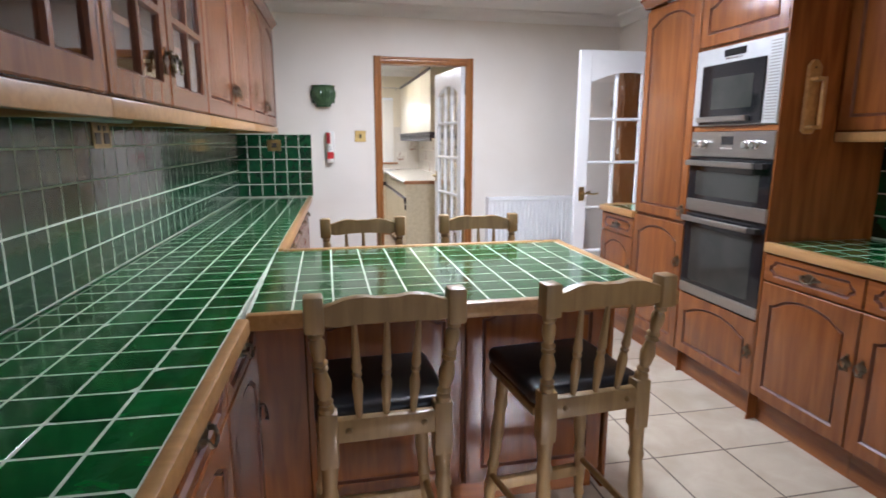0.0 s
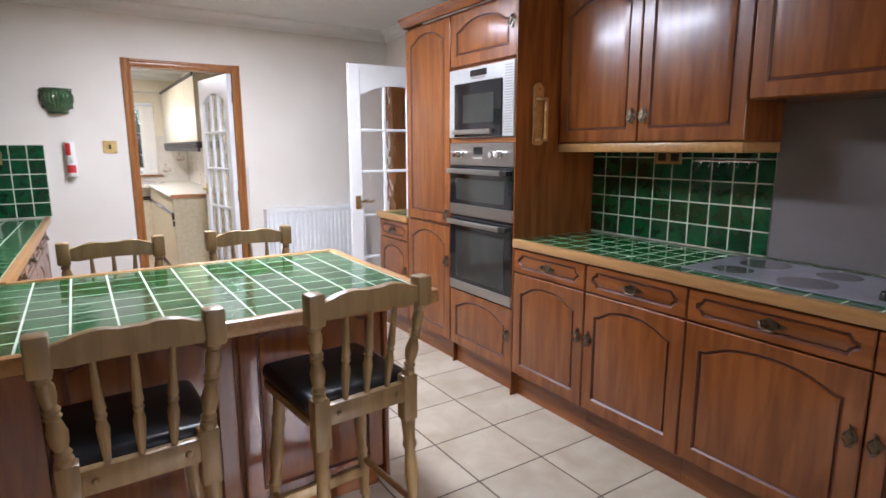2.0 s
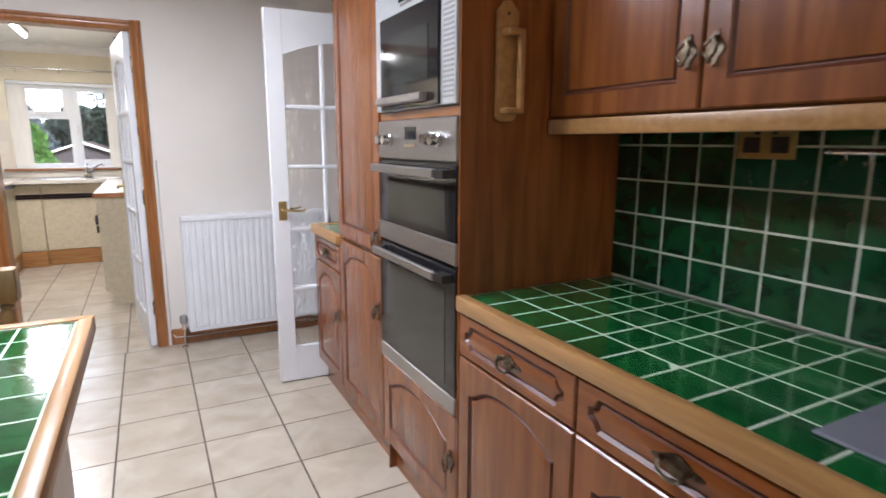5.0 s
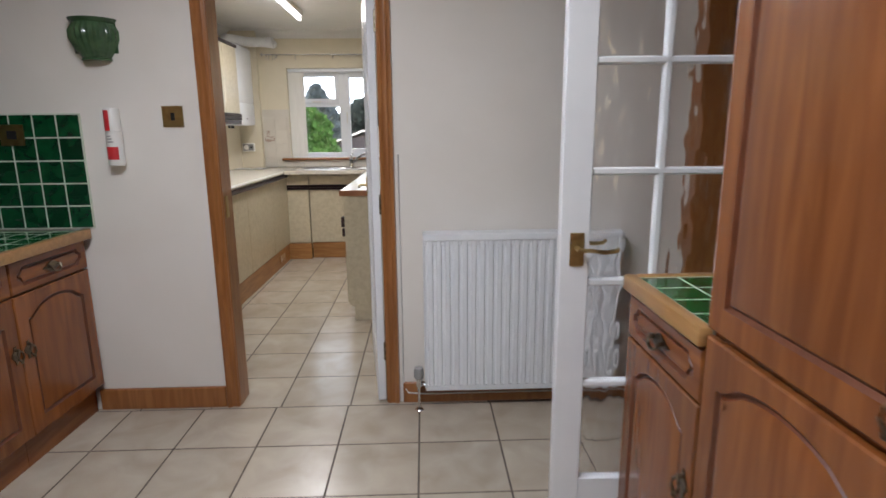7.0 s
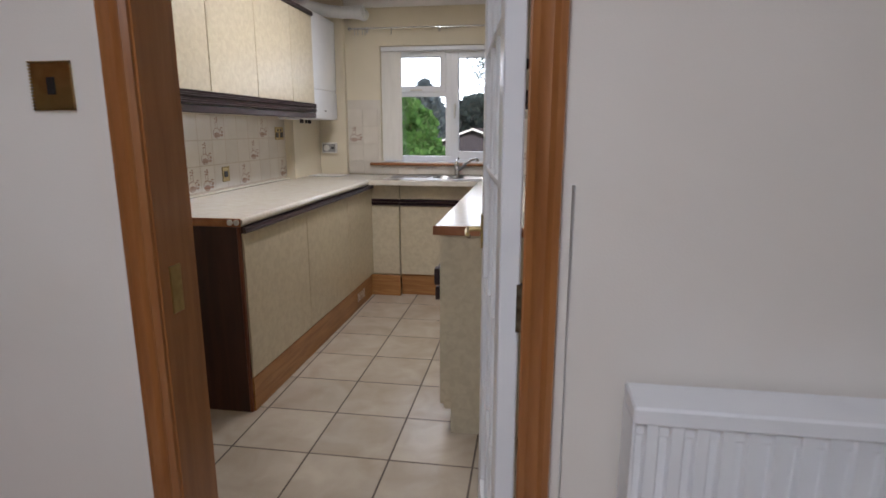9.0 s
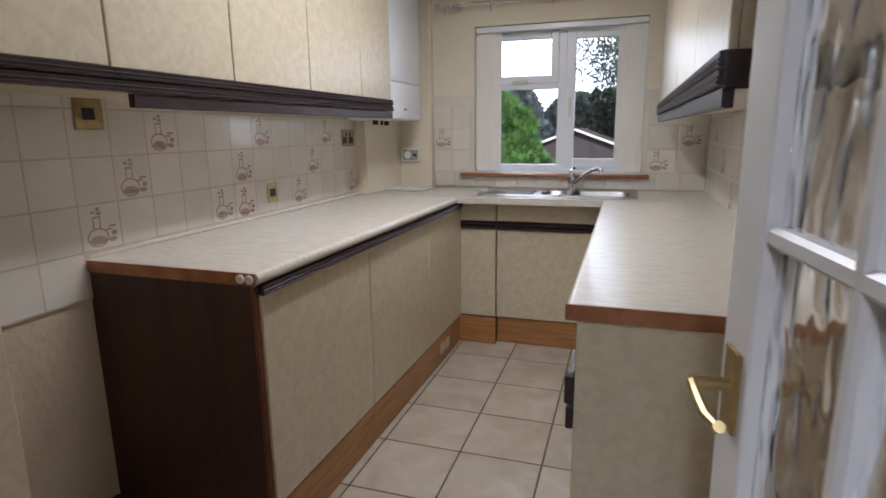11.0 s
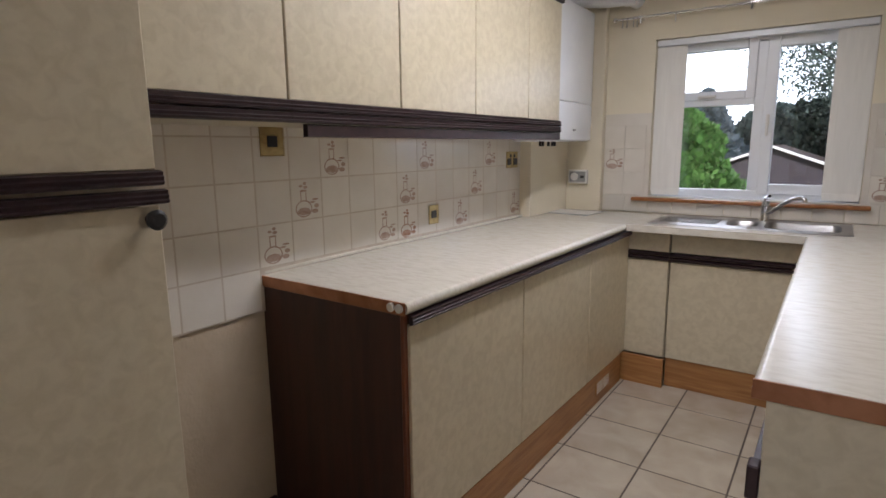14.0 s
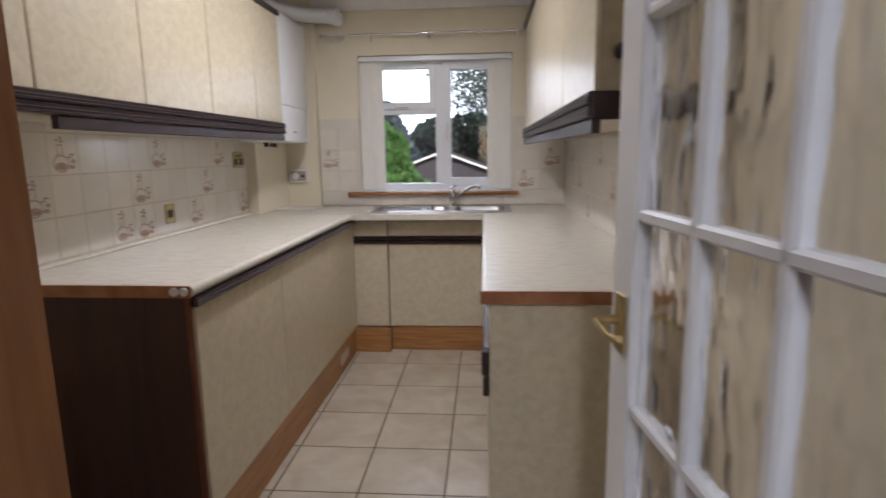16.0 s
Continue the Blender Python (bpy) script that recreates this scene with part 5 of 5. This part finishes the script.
def boiler():
    b = thing("boiler", pose(0, 0, 0), "white wall-hung boiler with a flue pipe", "boiler")
    part("case", box(UL + 0.014, 0.112, 8.385, 8.90, 1.362, 2.12, 0.02, 3), WHITE, b)
    part("lower_flap", box(0.105, 0.119, 8.395, 8.89, 1.367, 1.575, 0.006, 2), WHITE, b)
    part("upper_panel", box(0.105, 0.119, 8.395, 8.89, 1.581, 2.11, 0.006, 2), WHITE, b)
    part("clip", box(0.118, 0.126, 8.60, 8.63, 1.42, 1.43), GREYP, b)
    bm = bmesh.new()
    tube_path(bm, [(-0.05, 8.62, 2.115), (-0.05, 8.62, 2.16), (-0.04, 8.66, 2.19), (0.0, 8.80, 2.20), (0.06, 8.92, 2.20), (0.16, 8.985, 2.20), (0.30, 9.0, 2.20)], 0.047, 18)
    part("flue", bm, WHITE, b, "white flue pipe")
    bm = bmesh.new()
    rod(bm, (0.26, 9.0, 2.20), (0.33, 9.0, 2.20), 0.053, 20)
    rod(bm, (0.295, 9.0, 2.20), (0.295, UB - 0.001, 2.20), 0.047, 20)
    part("flue_elbow", bm, WHITE, b)
    for k, y in enumerate((8.42, 8.50, 8.62, 8.72, 8.80)):
        bm = bmesh.new()
        rod(bm, (0.0 - 0.02 * k, y, 1.335), (0.0 - 0.02 * k, y, 1.363), 0.008, 8)
        part("pipe_stub", bm, DARK, b)


boiler()
pap = thing("papers", pose(0.02, 8.86, 0.9155, 0, 0, -6), "loose grey papers lying on the worktop", "papers")
part("sheet", box(-0.15, 0.15, -0.10, 0.10, 0, 0.003, 0.001), PAPER, pap)
part("sheet", box(-0.14, 0.16, -0.09, 0.11, 0.0035, 0.007, 0.001), PALE, pap)


def sink():
    s = thing("sink", pose(0, 0, 0), "stainless steel sink with one and a half bowls and a drainer", "sink")
    z = 0.9185
    def rr(x0, x1, y0, y1, r, n=5):
        out = []
        for cx, cy, a0 in ((x1 - r, y0 + r, -90), (x1 - r, y1 - r, 0), (x0 + r, y1 - r, 90), (x0 + r, y0 + r, 180)):
            out += [(cx + r * math.cos(radians(a0 + 90 * k / n)), cy + r * math.sin(radians(a0 + 90 * k / n))) for k in range(n + 1)]
        return out
    bm = bmesh.new()
    def loop(pts, zz):
        vs = [bm.verts.new((u, v, zz)) for u, v in pts]
        return vs, [bm.edges.new((vs[k], vs[(k + 1) % len(vs)])) for k in range(len(vs))]
    o, eo = loop(rr(0.56, 1.478, 8.595, 9.035, 0.03), z)
    o2, _ = loop(rr(0.557, 1.481, 8.592, 9.038, 0.032), z - 0.0035)
    bridge(bm, o, o2)
    es = list(eo)
    for x0, x1, y0, y1, dep in ((0.925, 1.075, 8.70, 8.93, 0.10), (1.105, 1.435, 8.675, 8.955, 0.15)):
        a, ea = loop(rr(x0, x1, y0, y1, 0.05), z)
        b, _ = loop(rr(x0 + 0.006, x1 - 0.006, y0 + 0.006, y1 - 0.006, 0.045), z - 0.008)
        c, _ = loop(rr(x0 + 0.012, x1 - 0.012, y0 + 0.012, y1 - 0.012, 0.045), z - dep + 0.02)
        d, ed = loop(rr(x0 + 0.03, x1 - 0.03, y0 + 0.03, y1 - 0.03, 0.03), z - dep)
        bridge(bm, a, b), bridge(bm, b, c), bridge(bm, c, d)
        bm.faces.new(d)
        es += ea
    bmesh.ops.triangle_fill(bm, edges=es, use_beauty=True)
    part("basin", bm, STEEL, s)
    for k in range(8):
        part("drainer_rib", box(0.60, 0.89, 8.70 + 0.03 * k, 8.708 + 0.03 * k, z - 0.0005, z + 0.003, 0.001), STEEL, s)
    t = thing("tap", pose(1.085, 8.99, 0.9185), "chrome mixer tap with a swan spout and lever", "tap")
    bm = bmesh.new()
    turned(bm, (0, 0, 0), (0, 0, 0.11), [(0, 0.027), (0.08, 0.024), (0.7, 0.022), (0.75, 0.024), (1, 0.020)], 18)
    part("body", bm, CHROME, t)
    bm = bmesh.new()
    tube_path(bm, [(0, 0, 0.04), (0.03, -0.03, 0.055), (0.08, -0.08, 0.10), (0.13, -0.13, 0.135), (0.17, -0.165, 0.146), (0.185, -0.18, 0.138), (0.187, -0.182, 0.125)], 0.011, 12)
    part("spout", bm, CHROME, t)
    bm = bmesh.new()
    tube_path(bm, [(0, 0, 0.105), (-0.005, 0.0, 0.125), (0.01, -0.03, 0.135), (0.02, -0.06, 0.142)], 0.008, 10)
    part("lever", bm, CHROME, t)


sink()


# ---- window, blinds, pole, tube ----
def window():
    w = thing("window_1", pose(0, 0, 0), "white plastic window with a top-hung vent and a side casement", "window", kind="structure")
    y0, y1 = UB + 0.11, UB + 0.17
    f = 0.055
    bm = bmesh.new()
    xm = 0.985
    bm_box(bm, WX0, WX0 + f, y0, y1, WZ0, WZ1, 0.004)
    bm_box(bm, WX1 - f, WX1, y0, y1, WZ0, WZ1, 0.004)
    bm_box(bm, WX0 + f, WX1 - f, y0, y1, WZ0, WZ0 + 0.05, 0.004)
    bm_box(bm, WX0 + f, WX1 - f, y0, y1, WZ1 - 0.05, WZ1, 0.004)
    bm_box(bm, xm - 0.03, xm + 0.03, y0, y1, WZ0 + 0.05, WZ1 - 0.05, 0.004)
    bm_box(bm, WX0 + f, xm - 0.03, y0, y1, 1.56, 1.61, 0.004)
    part("window_frame", bm, UPVC, w)
    def sash(name, x0, x1, z0, z1, s):
        bm = bmesh.new()
        bm_box(bm, x0, x0 + s, y0 - 0.012, y1 - 0.01, z0, z1, 0.004)
        bm_box(bm, x1 - s, x1, y0 - 0.012, y1 - 0.01, z0, z1, 0.004)
        bm_box(bm, x0 + s, x1 - s, y0 - 0.012, y1 - 0.01, z0, z0 + s, 0.004)
        bm_box(bm, x0 + s, x1 - s, y0 - 0.012, y1 - 0.01, z1 - s, z1, 0.004)
        sh = part(name, bm, UPVC, w)
        p = part("pane", box(x0 + s - 0.004, x1 - s + 0.004, y0 + 0.022, y0 + 0.028, z0 + s - 0.004, z1 - s + 0.004), CLEAR, sh, smooth=False)
        p.visible_shadow = False
        return sh
    top = sash("vent_sash", WX0 + 0.04, xm - 0.025, 1.595, WZ1 - 0.03, 0.05)
    part("handle", box(0.66, 0.76, y0 - 0.045, y0 - 0.025, 1.605, 1.62, 0.004), PALE, top)
    cas = sash("casement_sash", xm + 0.022, WX1 - 0.03, WZ0 + 0.03, WZ1 - 0.03, 0.06)
    bm = bmesh.new()
    bm_box(bm, xm + 0.042, xm + 0.060, y0 - 0.03, y0 - 0.012, 1.44, 1.50, 0.004)
    bm_box(bm, xm + 0.044, xm + 0.058, y0 - 0.045, y0 - 0.028, 1.38, 1.49, 0.004)
    part("handle", bm, PALE, cas)
    p = part("pane", box(WX0 + f - 0.004, xm - 0.026, y0 + 0.022, y0 + 0.028, WZ0 + 0.046, 1.564), CLEAR, w, smooth=False)
    p.visible_shadow = False
    part("window_sill", box(WX0, WX1, UB - 0.0, y0 + 0.02, WZ0 - 0.004, WZ0 + 0.004), UPVC, w)
    part("sill_nosing", box(0.325, 1.55, UB - 0.05, UB + 0.003, WZ0 - 0.026, WZ0 - 0.002, 0.008, 2), ARCHI, w, "brown stained wooden sill nosing")


window()
# assumed window, never in view, that goes with the added fill lamp
bw = thing("window_2", pose(0, 0, 0), "white window frame, assumed and out of view, round the added fill light", "window", kind="structure")
bm = bmesh.new()
bm_box(bm, 1.1, 1.16, -1.32, -1.25, 1.0, 2.0)
bm_box(bm, 2.64, 2.7, -1.32, -1.25, 1.0, 2.0)
bm_box(bm, 1.16, 2.64, -1.32, -1.25, 1.0, 1.06)
bm_box(bm, 1.16, 2.64, -1.32, -1.25, 1.94, 2.0)
bm_box(bm, 1.87, 1.93, -1.32, -1.25, 1.06, 1.94)
part("window_frame", bm, UPVC, bw)


def blinds():
    b = thing("vertical_blind", pose(0, 0, 0), "cream vertical blind drawn to both sides of the window", "blind")
    part("headrail", box(WX0 + 0.004, WX1 - 0.004, UB + 0.015, UB + 0.055, WZ1 - 0.038, WZ1 - 0.004, 0.004), UPVC, b)
    for side in (-1, 1):
        for k in range(7):
            x = (WX0 + 0.045 + 0.014 * k) if side < 0 else (WX1 - 0.045 - 0.014 * k)
            bm = bmesh.new()
            n = 6
            ang = radians(9 if side < 0 else -9)
            for s in range(n):
                u0, u1 = -0.044 + 0.088 * s / n, -0.044 + 0.088 * (s + 1) / n
                def pt(u, v, z):
                    return (x + u * math.cos(ang) - v * math.sin(ang), UB + 0.045 + u * math.sin(ang) * 0.6 + v, z)
                cv0, cv1 = 0.004 * math.cos(u0 * 35), 0.004 * math.cos(u1 * 35)
                vs = [bm.verts.new(pt(u, v + o, z)) for o in (0, 0.001) for u, v, z in ((u0, cv0, WZ0 + 0.035), (u1, cv1, WZ0 + 0.035), (u1, cv1, WZ1 - 0.04), (u0, cv0, WZ1 - 0.04))]
                bm.faces.new(vs[:4])
                bm.faces.new(vs[4:][::-1])
            sl = part("slat", bm, BLIND, b)
            part("weight", box(x - 0.040, x + 0.040, UB + 0.041 + 0.001 * k, UB + 0.0445 + 0.001 * k, WZ0 + 0.012, WZ0 + 0.05, 0.001), BLIND, sl)
    bm = bmesh.new()
    rod(bm, (WX1 - 0.006, UB + 0.008, 1.25), (WX1 - 0.006, UB + 0.008, WZ1 - 0.03), 0.0018, 6)
    rod(bm, (WX1 - 0.006, UB + 0.008, 1.18), (WX1 - 0.006, UB + 0.008, 1.25), 0.006, 8)
    part("cord", bm, PALE, b)


blinds()
cp = thing("curtain_pole", pose(0, 0, 0), "thin chrome curtain pole with rings and round finials", "curtain pole")
bm = bmesh.new()
rod(bm, (0.20, UB - 0.07, 2.085), (1.62, UB - 0.07, 2.085), 0.007, 12)
part("pole", bm, CHROME, cp)
for x in (0.19, 1.63):
    bm = bmesh.new()
    bmesh.ops.create_uvsphere(bm, u_segments=14, v_segments=8, radius=0.016, matrix=Matrix.Translation((x, UB - 0.07, 2.085)))
    part("finial", bm, CHROME, cp)
for x in (0.34, 0.93, 1.53):
    bm = bmesh.new()
    rod(bm, (x, UB - 0.07, 2.08), (x, UB - 0.001, 2.08), 0.006, 8)
    rod(bm, (x, UB - 0.07, 2.05), (x, UB - 0.07, 2.095), 0.008, 8)
    part("bracket", bm, CHROME, cp)
for x in (0.235, 0.262, 0.30, 0.322, 0.54):
    bm = bmesh.new()
    tube_path(bm, [(x, UB - 0.07 + 0.013 * math.sin(a), 2.08 + 0.014 * math.cos(a)) for a in [2 * math.pi * k / 12 for k in range(13)]], 0.002, 6)
    bm_box(bm, x - 0.003, x + 0.003, UB - 0.073, UB - 0.067, 2.035, 2.067)
    part("ring", bm, CHROME, cp)
tl = thing("ceiling_light", pose(0.79, 7.4, 0), "lit fluorescent batten on the ceiling", "ceiling light")
part("batten", box(-0.03, 0.03, -0.76, 0.76, UH - 0.045, UH - 0.0005, 0.004), PALE, tl)
bm = bmesh.new()
rod(bm, (0, -0.73, UH - 0.065), (0, 0.73, UH - 0.065), 0.016, 14)
part("tube", bm, TUBE, tl, "lit fluorescent tube")
for s in (-1, 1):
    part("holder", box(-0.015, 0.015, s * 0.745 - 0.014, s * 0.745 + 0.014, UH - 0.085, UH - 0.044, 0.003), PALE, tl)
kl = thing("ceiling_light", pose(1.33, 3.52, 0), "long white ceiling light over the breakfast bar", "ceiling light")
part("frame", box(-0.15, 0.15, -0.79, 0.79, H - 0.05, H - 0.0005, 0.004), PALE, kl)
part("diffuser", box(-0.13, 0.13, -0.77, 0.77, H - 0.06, H - 0.0495, 0.003), TUBE, kl)


# ---- garden behind the window ----
GRASS = material("lawn", (0.05, 0.09, 0.025), 0.9, 0, (0.08, 0.12, 0.04), 3, bump=0.3, fine=40)
LEAF_A = material("bright_conifer_leaf", (0.13, 0.28, 0.06), 0.6, 0, (0.08, 0.19, 0.045), 3, rand=0.35, island=True)
# the next two are lightened and blued: haze is put into the leaf colour
LEAF_B = material("blue_spruce_needle", (0.21, 0.26, 0.275), 0.6, 0, (0.14, 0.18, 0.195), 3, rand=0.35, island=True)
LEAF_C = material("tree_leaf", (0.18, 0.23, 0.18), 0.55, 0, (0.12, 0.16, 0.14), 3, rand=0.4, island=True)
BARK = material("bark", (0.09, 0.06, 0.045), 0.9, 0, (0.05, 0.035, 0.03), 10, bump=0.4, fine=40)
LEAF_D = material("dark_hedge_leaf", (0.06, 0.085, 0.06), 0.6, 0, (0.035, 0.05, 0.04), 3, rand=0.4, island=True)
SHED = material("shed_boards", (0.05, 0.04, 0.045), 0.7, 0, (0.035, 0.028, 0.032), 5, (1, 1, 8), 0.2, 50)
for lm in (LEAF_A, LEAF_B, LEAF_C, LEAF_D):
    nt = lm.node_tree
    b = nt.nodes["Principled BSDF"]
    tr = nt.nodes.new("ShaderNodeBsdfTranslucent")
    mix = nt.nodes.new("ShaderNodeMixShader")
    mix.inputs[0].default_value = 0.45
    nt.links.new(b.inputs["Base Color"].links[0].from_socket, tr.inputs["Color"])
    nt.links.new(b.outputs[0], mix.inputs[1])
    nt.links.new(tr.outputs[0], mix.inputs[2])
    nt.links.new(mix.outputs[0], nt.nodes["Material Output"].inputs["Surface"])
GZ = -0.25
structure("ground", box(-60, 60, 9.5, 140, GZ - 0.2, GZ), GRASS, "green lawn behind the house", "lawn")
OVERCAST = material("overcast_sky", (0.8, 0.85, 0.9), 1.0, emit=((0.86, 0.93, 1.0), 2.8))
structure("backdrop", box(-160, 160, 130, 130.5, -5, 110), OVERCAST, "bright overcast sky over the garden", "sky")
rng = np.random.default_rng(5)


def leaf_cloud(name, centres, normals, size, mat, parent, jitter=0.9):
    """Many small leaves: one bent quad each."""
    n = len(centres)
    d1 = rng.normal(size=(n, 3))
    d1[:, 2] += 0.8
    d1 = d1 * jitter + normals * 0.8
    d1 /= np.linalg.norm(d1, axis=1)[:, None]
    d2 = np.cross(d1, rng.normal(size=(n, 3)))
    d2 /= np.linalg.norm(d2, axis=1)[:, None]
    s = size * rng.uniform(0.6, 1.3, (n, 1))
    a, b = d1 * s, d2 * s * 0.38
    v = np.stack([centres, centres + a * 0.5 + b, centres + a, centres + a * 0.5 - b], 1).reshape(-1, 3)
    me = bpy.data.meshes.new(name)
    me.from_pydata(v.tolist(), [], [[4 * k, 4 * k + 1, 4 * k + 2, 4 * k + 3] for k in range(n)])
    me.materials.append(mat)
    ob = part(name, me, mat, parent)
    return tagged(ob, kind="stuff")


def conifer(m, h, r, n, size, mat, label, lobes=7, power=0.8):
    t = thing("conifer", m, label, "tree", "garden trees")
    bm = bmesh.new()
    turned(bm, (0, 0, 0), (0, 0, h * 0.9), [(0, r * 0.10), (0.6, r * 0.05), (1, 0.01)], 10)
    part("trunk", bm, BARK, t)
    z = rng.uniform(0.02, 1, n) ** 0.9
    a = rng.uniform(0, 2 * np.pi, n)
    wob = 1 + 0.18 * np.sin(lobes * a + 9 * z) + 0.12 * np.sin(3 * a - 14 * z) + 0.10 * np.sin(23 * z + 5 * a)
    rad = r * (1 - z) ** power * wob * rng.uniform(0.72, 1.03, n)
    c = np.stack([rad * np.cos(a), rad * np.sin(a), z * h], 1)
    nrm = np.stack([np.cos(a) * 0.6, np.sin(a) * 0.6, np.full(n, 0.8)], 1)
    leaf_cloud("crown", c, nrm, size, mat, t, 0.6)
    # a dark inner body keeps the crown from being seen through
    bm = bmesh.new()
    turned(bm, (0, 0, 0.02), (0, 0, h * 0.92), [(0, r * 0.6)] + [(k / 8, r * 0.68 * (1 - k / 8) ** power) for k in range(1, 8)] + [(1, 0.01)], 14)
    part("inner_branches", bm, LEAF_B if mat is LEAF_B else LEAF_C, t)


conifer(pose(-0.38, 13.6, GZ), 2.0, 0.95, 14000, 0.11, LEAF_A, "bushy bright green conifer in the garden", power=0.55)
conifer(pose(-1.7, 22.5, GZ), 2.85, 1.4, 9000, 0.24, LEAF_B, "tall blue-grey spruce behind the bush", power=0.9)
conifer(pose(-4.6, 24.0, GZ), 2.9, 2.2, 8000, 0.24, LEAF_B, "blue-grey spruce in the garden", power=0.8)
conifer(pose(-0.3, 25.5, GZ), 2.6, 2.1, 7000, 0.22, LEAF_C, "dark hedge conifer behind the shed", power=0.5)


def tree(m, h, spread, n, label):
    t = thing("tree", m, label, "tree", "garden trees")
    bm = bmesh.new()
    turned(bm, (0, 0, 0), (0.1, 0.05, h * 0.75), [(0, 0.20), (0.5, 0.12), (1, 0.05)], 12)
    part("trunk", bm, BARK, t)
    cl = []
    for k in range(16):
        a, zz = 2.4 * k, h * (0.32 + 0.62 * k / 16)
        rr = spread * (0.55 + 0.45 * math.sin(2.1 * k) ** 2) * (1 - 0.35 * k / 16)
        end = Vector((rr * math.cos(a), rr * math.sin(a), zz + 0.12 * h))
        bm = bmesh.new()
        turned(bm, (0.05, 0.02, zz - 0.08 * h), end, [(0, 0.055), (1, 0.012)], 7)
        part("limb", bm, BARK, t)
        for q in np.linspace(0.4, 1.05, 4):
            cl.append(Vector((0.05, 0.02, zz - 0.08 * h)).lerp(end, q))
    cl = np.array(cl)
    pick = rng.integers(0, len(cl), n)
    off = rng.normal(size=(n, 3)) * np.array([0.42, 0.42, 0.34])
    leaf_cloud("crown", cl[pick] + off, off, 0.062, LEAF_C, t)


tree(pose(1.9, 19.8, GZ), 6.4, 1.9, 60000, "leafy garden tree standing behind the shed")


def shed():
    s = thing("shed", pose(0.41, 17.0, GZ), "brown timber garden shed with pale gable boards", "shed")
    bm = bmesh.new()
    prism(bm, [(-1.5, 0), (1.5, 0), (1.5, 0.955), (0, 1.51), (-1.5, 0.955)], XZ, 0, 2.4)
    part("wall", bm, SHED, s, smooth=False)
    for k in range(8):
        part("board", box(-1.49, 1.49, -0.012, 0, 0.02 + 0.115 * k, 0.13 + 0.115 * k, 0.003), SHED, s)
    for sg in (-1, 1):
        bm = bmesh.new()
        prism(bm, [(0, 1.512), (sg * 1.65, 0.902), (sg * 1.65, 0.955), (0, 1.565)], XZ, -0.12, 2.5)
        part("roof", bm, BARK, s, smooth=False)
        bm = bmesh.new()
        prism(bm, [(0, 1.515), (sg * 1.65, 0.905), (sg * 1.65, 0.953), (0, 1.563)], XZ, -0.15, -0.125)
        part("gable_board", bm, PALE, s, "pale painted gable board", smooth=False)
    w = part("window", box(0.35, 1.0, -0.03, -0.012, 0.45, 0.85), BLACK, s)
    part("window_frame", box(0.64, 0.68, -0.04, -0.03, 0.45, 0.85), PALE, w)


shed()
hedge = thing("hedge", pose(0, 0, 0), "dark boundary hedge across the garden", "hedge")
n = 16000
c = np.stack([rng.uniform(-14, 14, n), 29 + rng.normal(size=n) * 0.5, GZ + 2.1 * rng.uniform(0, 1, n) ** 0.7], 1)
leaf_cloud("foliage", c, np.tile([0, -0.6, 0.5], (n, 1)), 0.28, LEAF_C, hedge)
part("inner_branches", box(-14, 14, 28.9, 29.4, GZ, GZ + 1.8), LEAF_C, hedge)

shrubs = thing("shrub_row", pose(0, 0, 0), "dark evergreen shrubs behind the garden shed", "shrub")
n = 14000
u = rng.uniform(0.5, 6.0, n)
c = np.stack([u, 21 + rng.normal(size=n) * 0.35, GZ + (2.35 + 0.22 * np.sin(2.7 * u) + 0.12 * np.sin(7 * u)) * rng.uniform(0, 1, n) ** 0.6], 1)
leaf_cloud("foliage", c, np.tile([0, -0.6, 0.5], (n, 1)), 0.15, LEAF_D, shrubs)
part("inner_branches", box(0.6, 5.9, 21.0, 21.4, GZ, GZ + 1.9, 0.1, 2), LEAF_D, shrubs)

# ---- floor tiles, last ----
floor = bpy.data.objects["floor"]
FP, UP = 0.345, 0.3355
tile_field(floor, FLOOR, pose(1.828 - 7 * FP, 5.008 - 14 * FP, -0.0055), 11, 15, FP, FP, 0.006, 0.0055, 0.0015, tilt=0.01)
tile_field(floor, FLOOR, pose(1.828 - 6 * UP, 5.008 + FP, -0.0055), 7, 12, UP, UP, 0.006, 0.0055, 0.0015, tilt=0.01)
structure("floor_back", box(-0.54, 3.2, -1.2, 0.172, -0.0055, 0.0), FLOOR, "beige ceramic floor tiles", "floor")
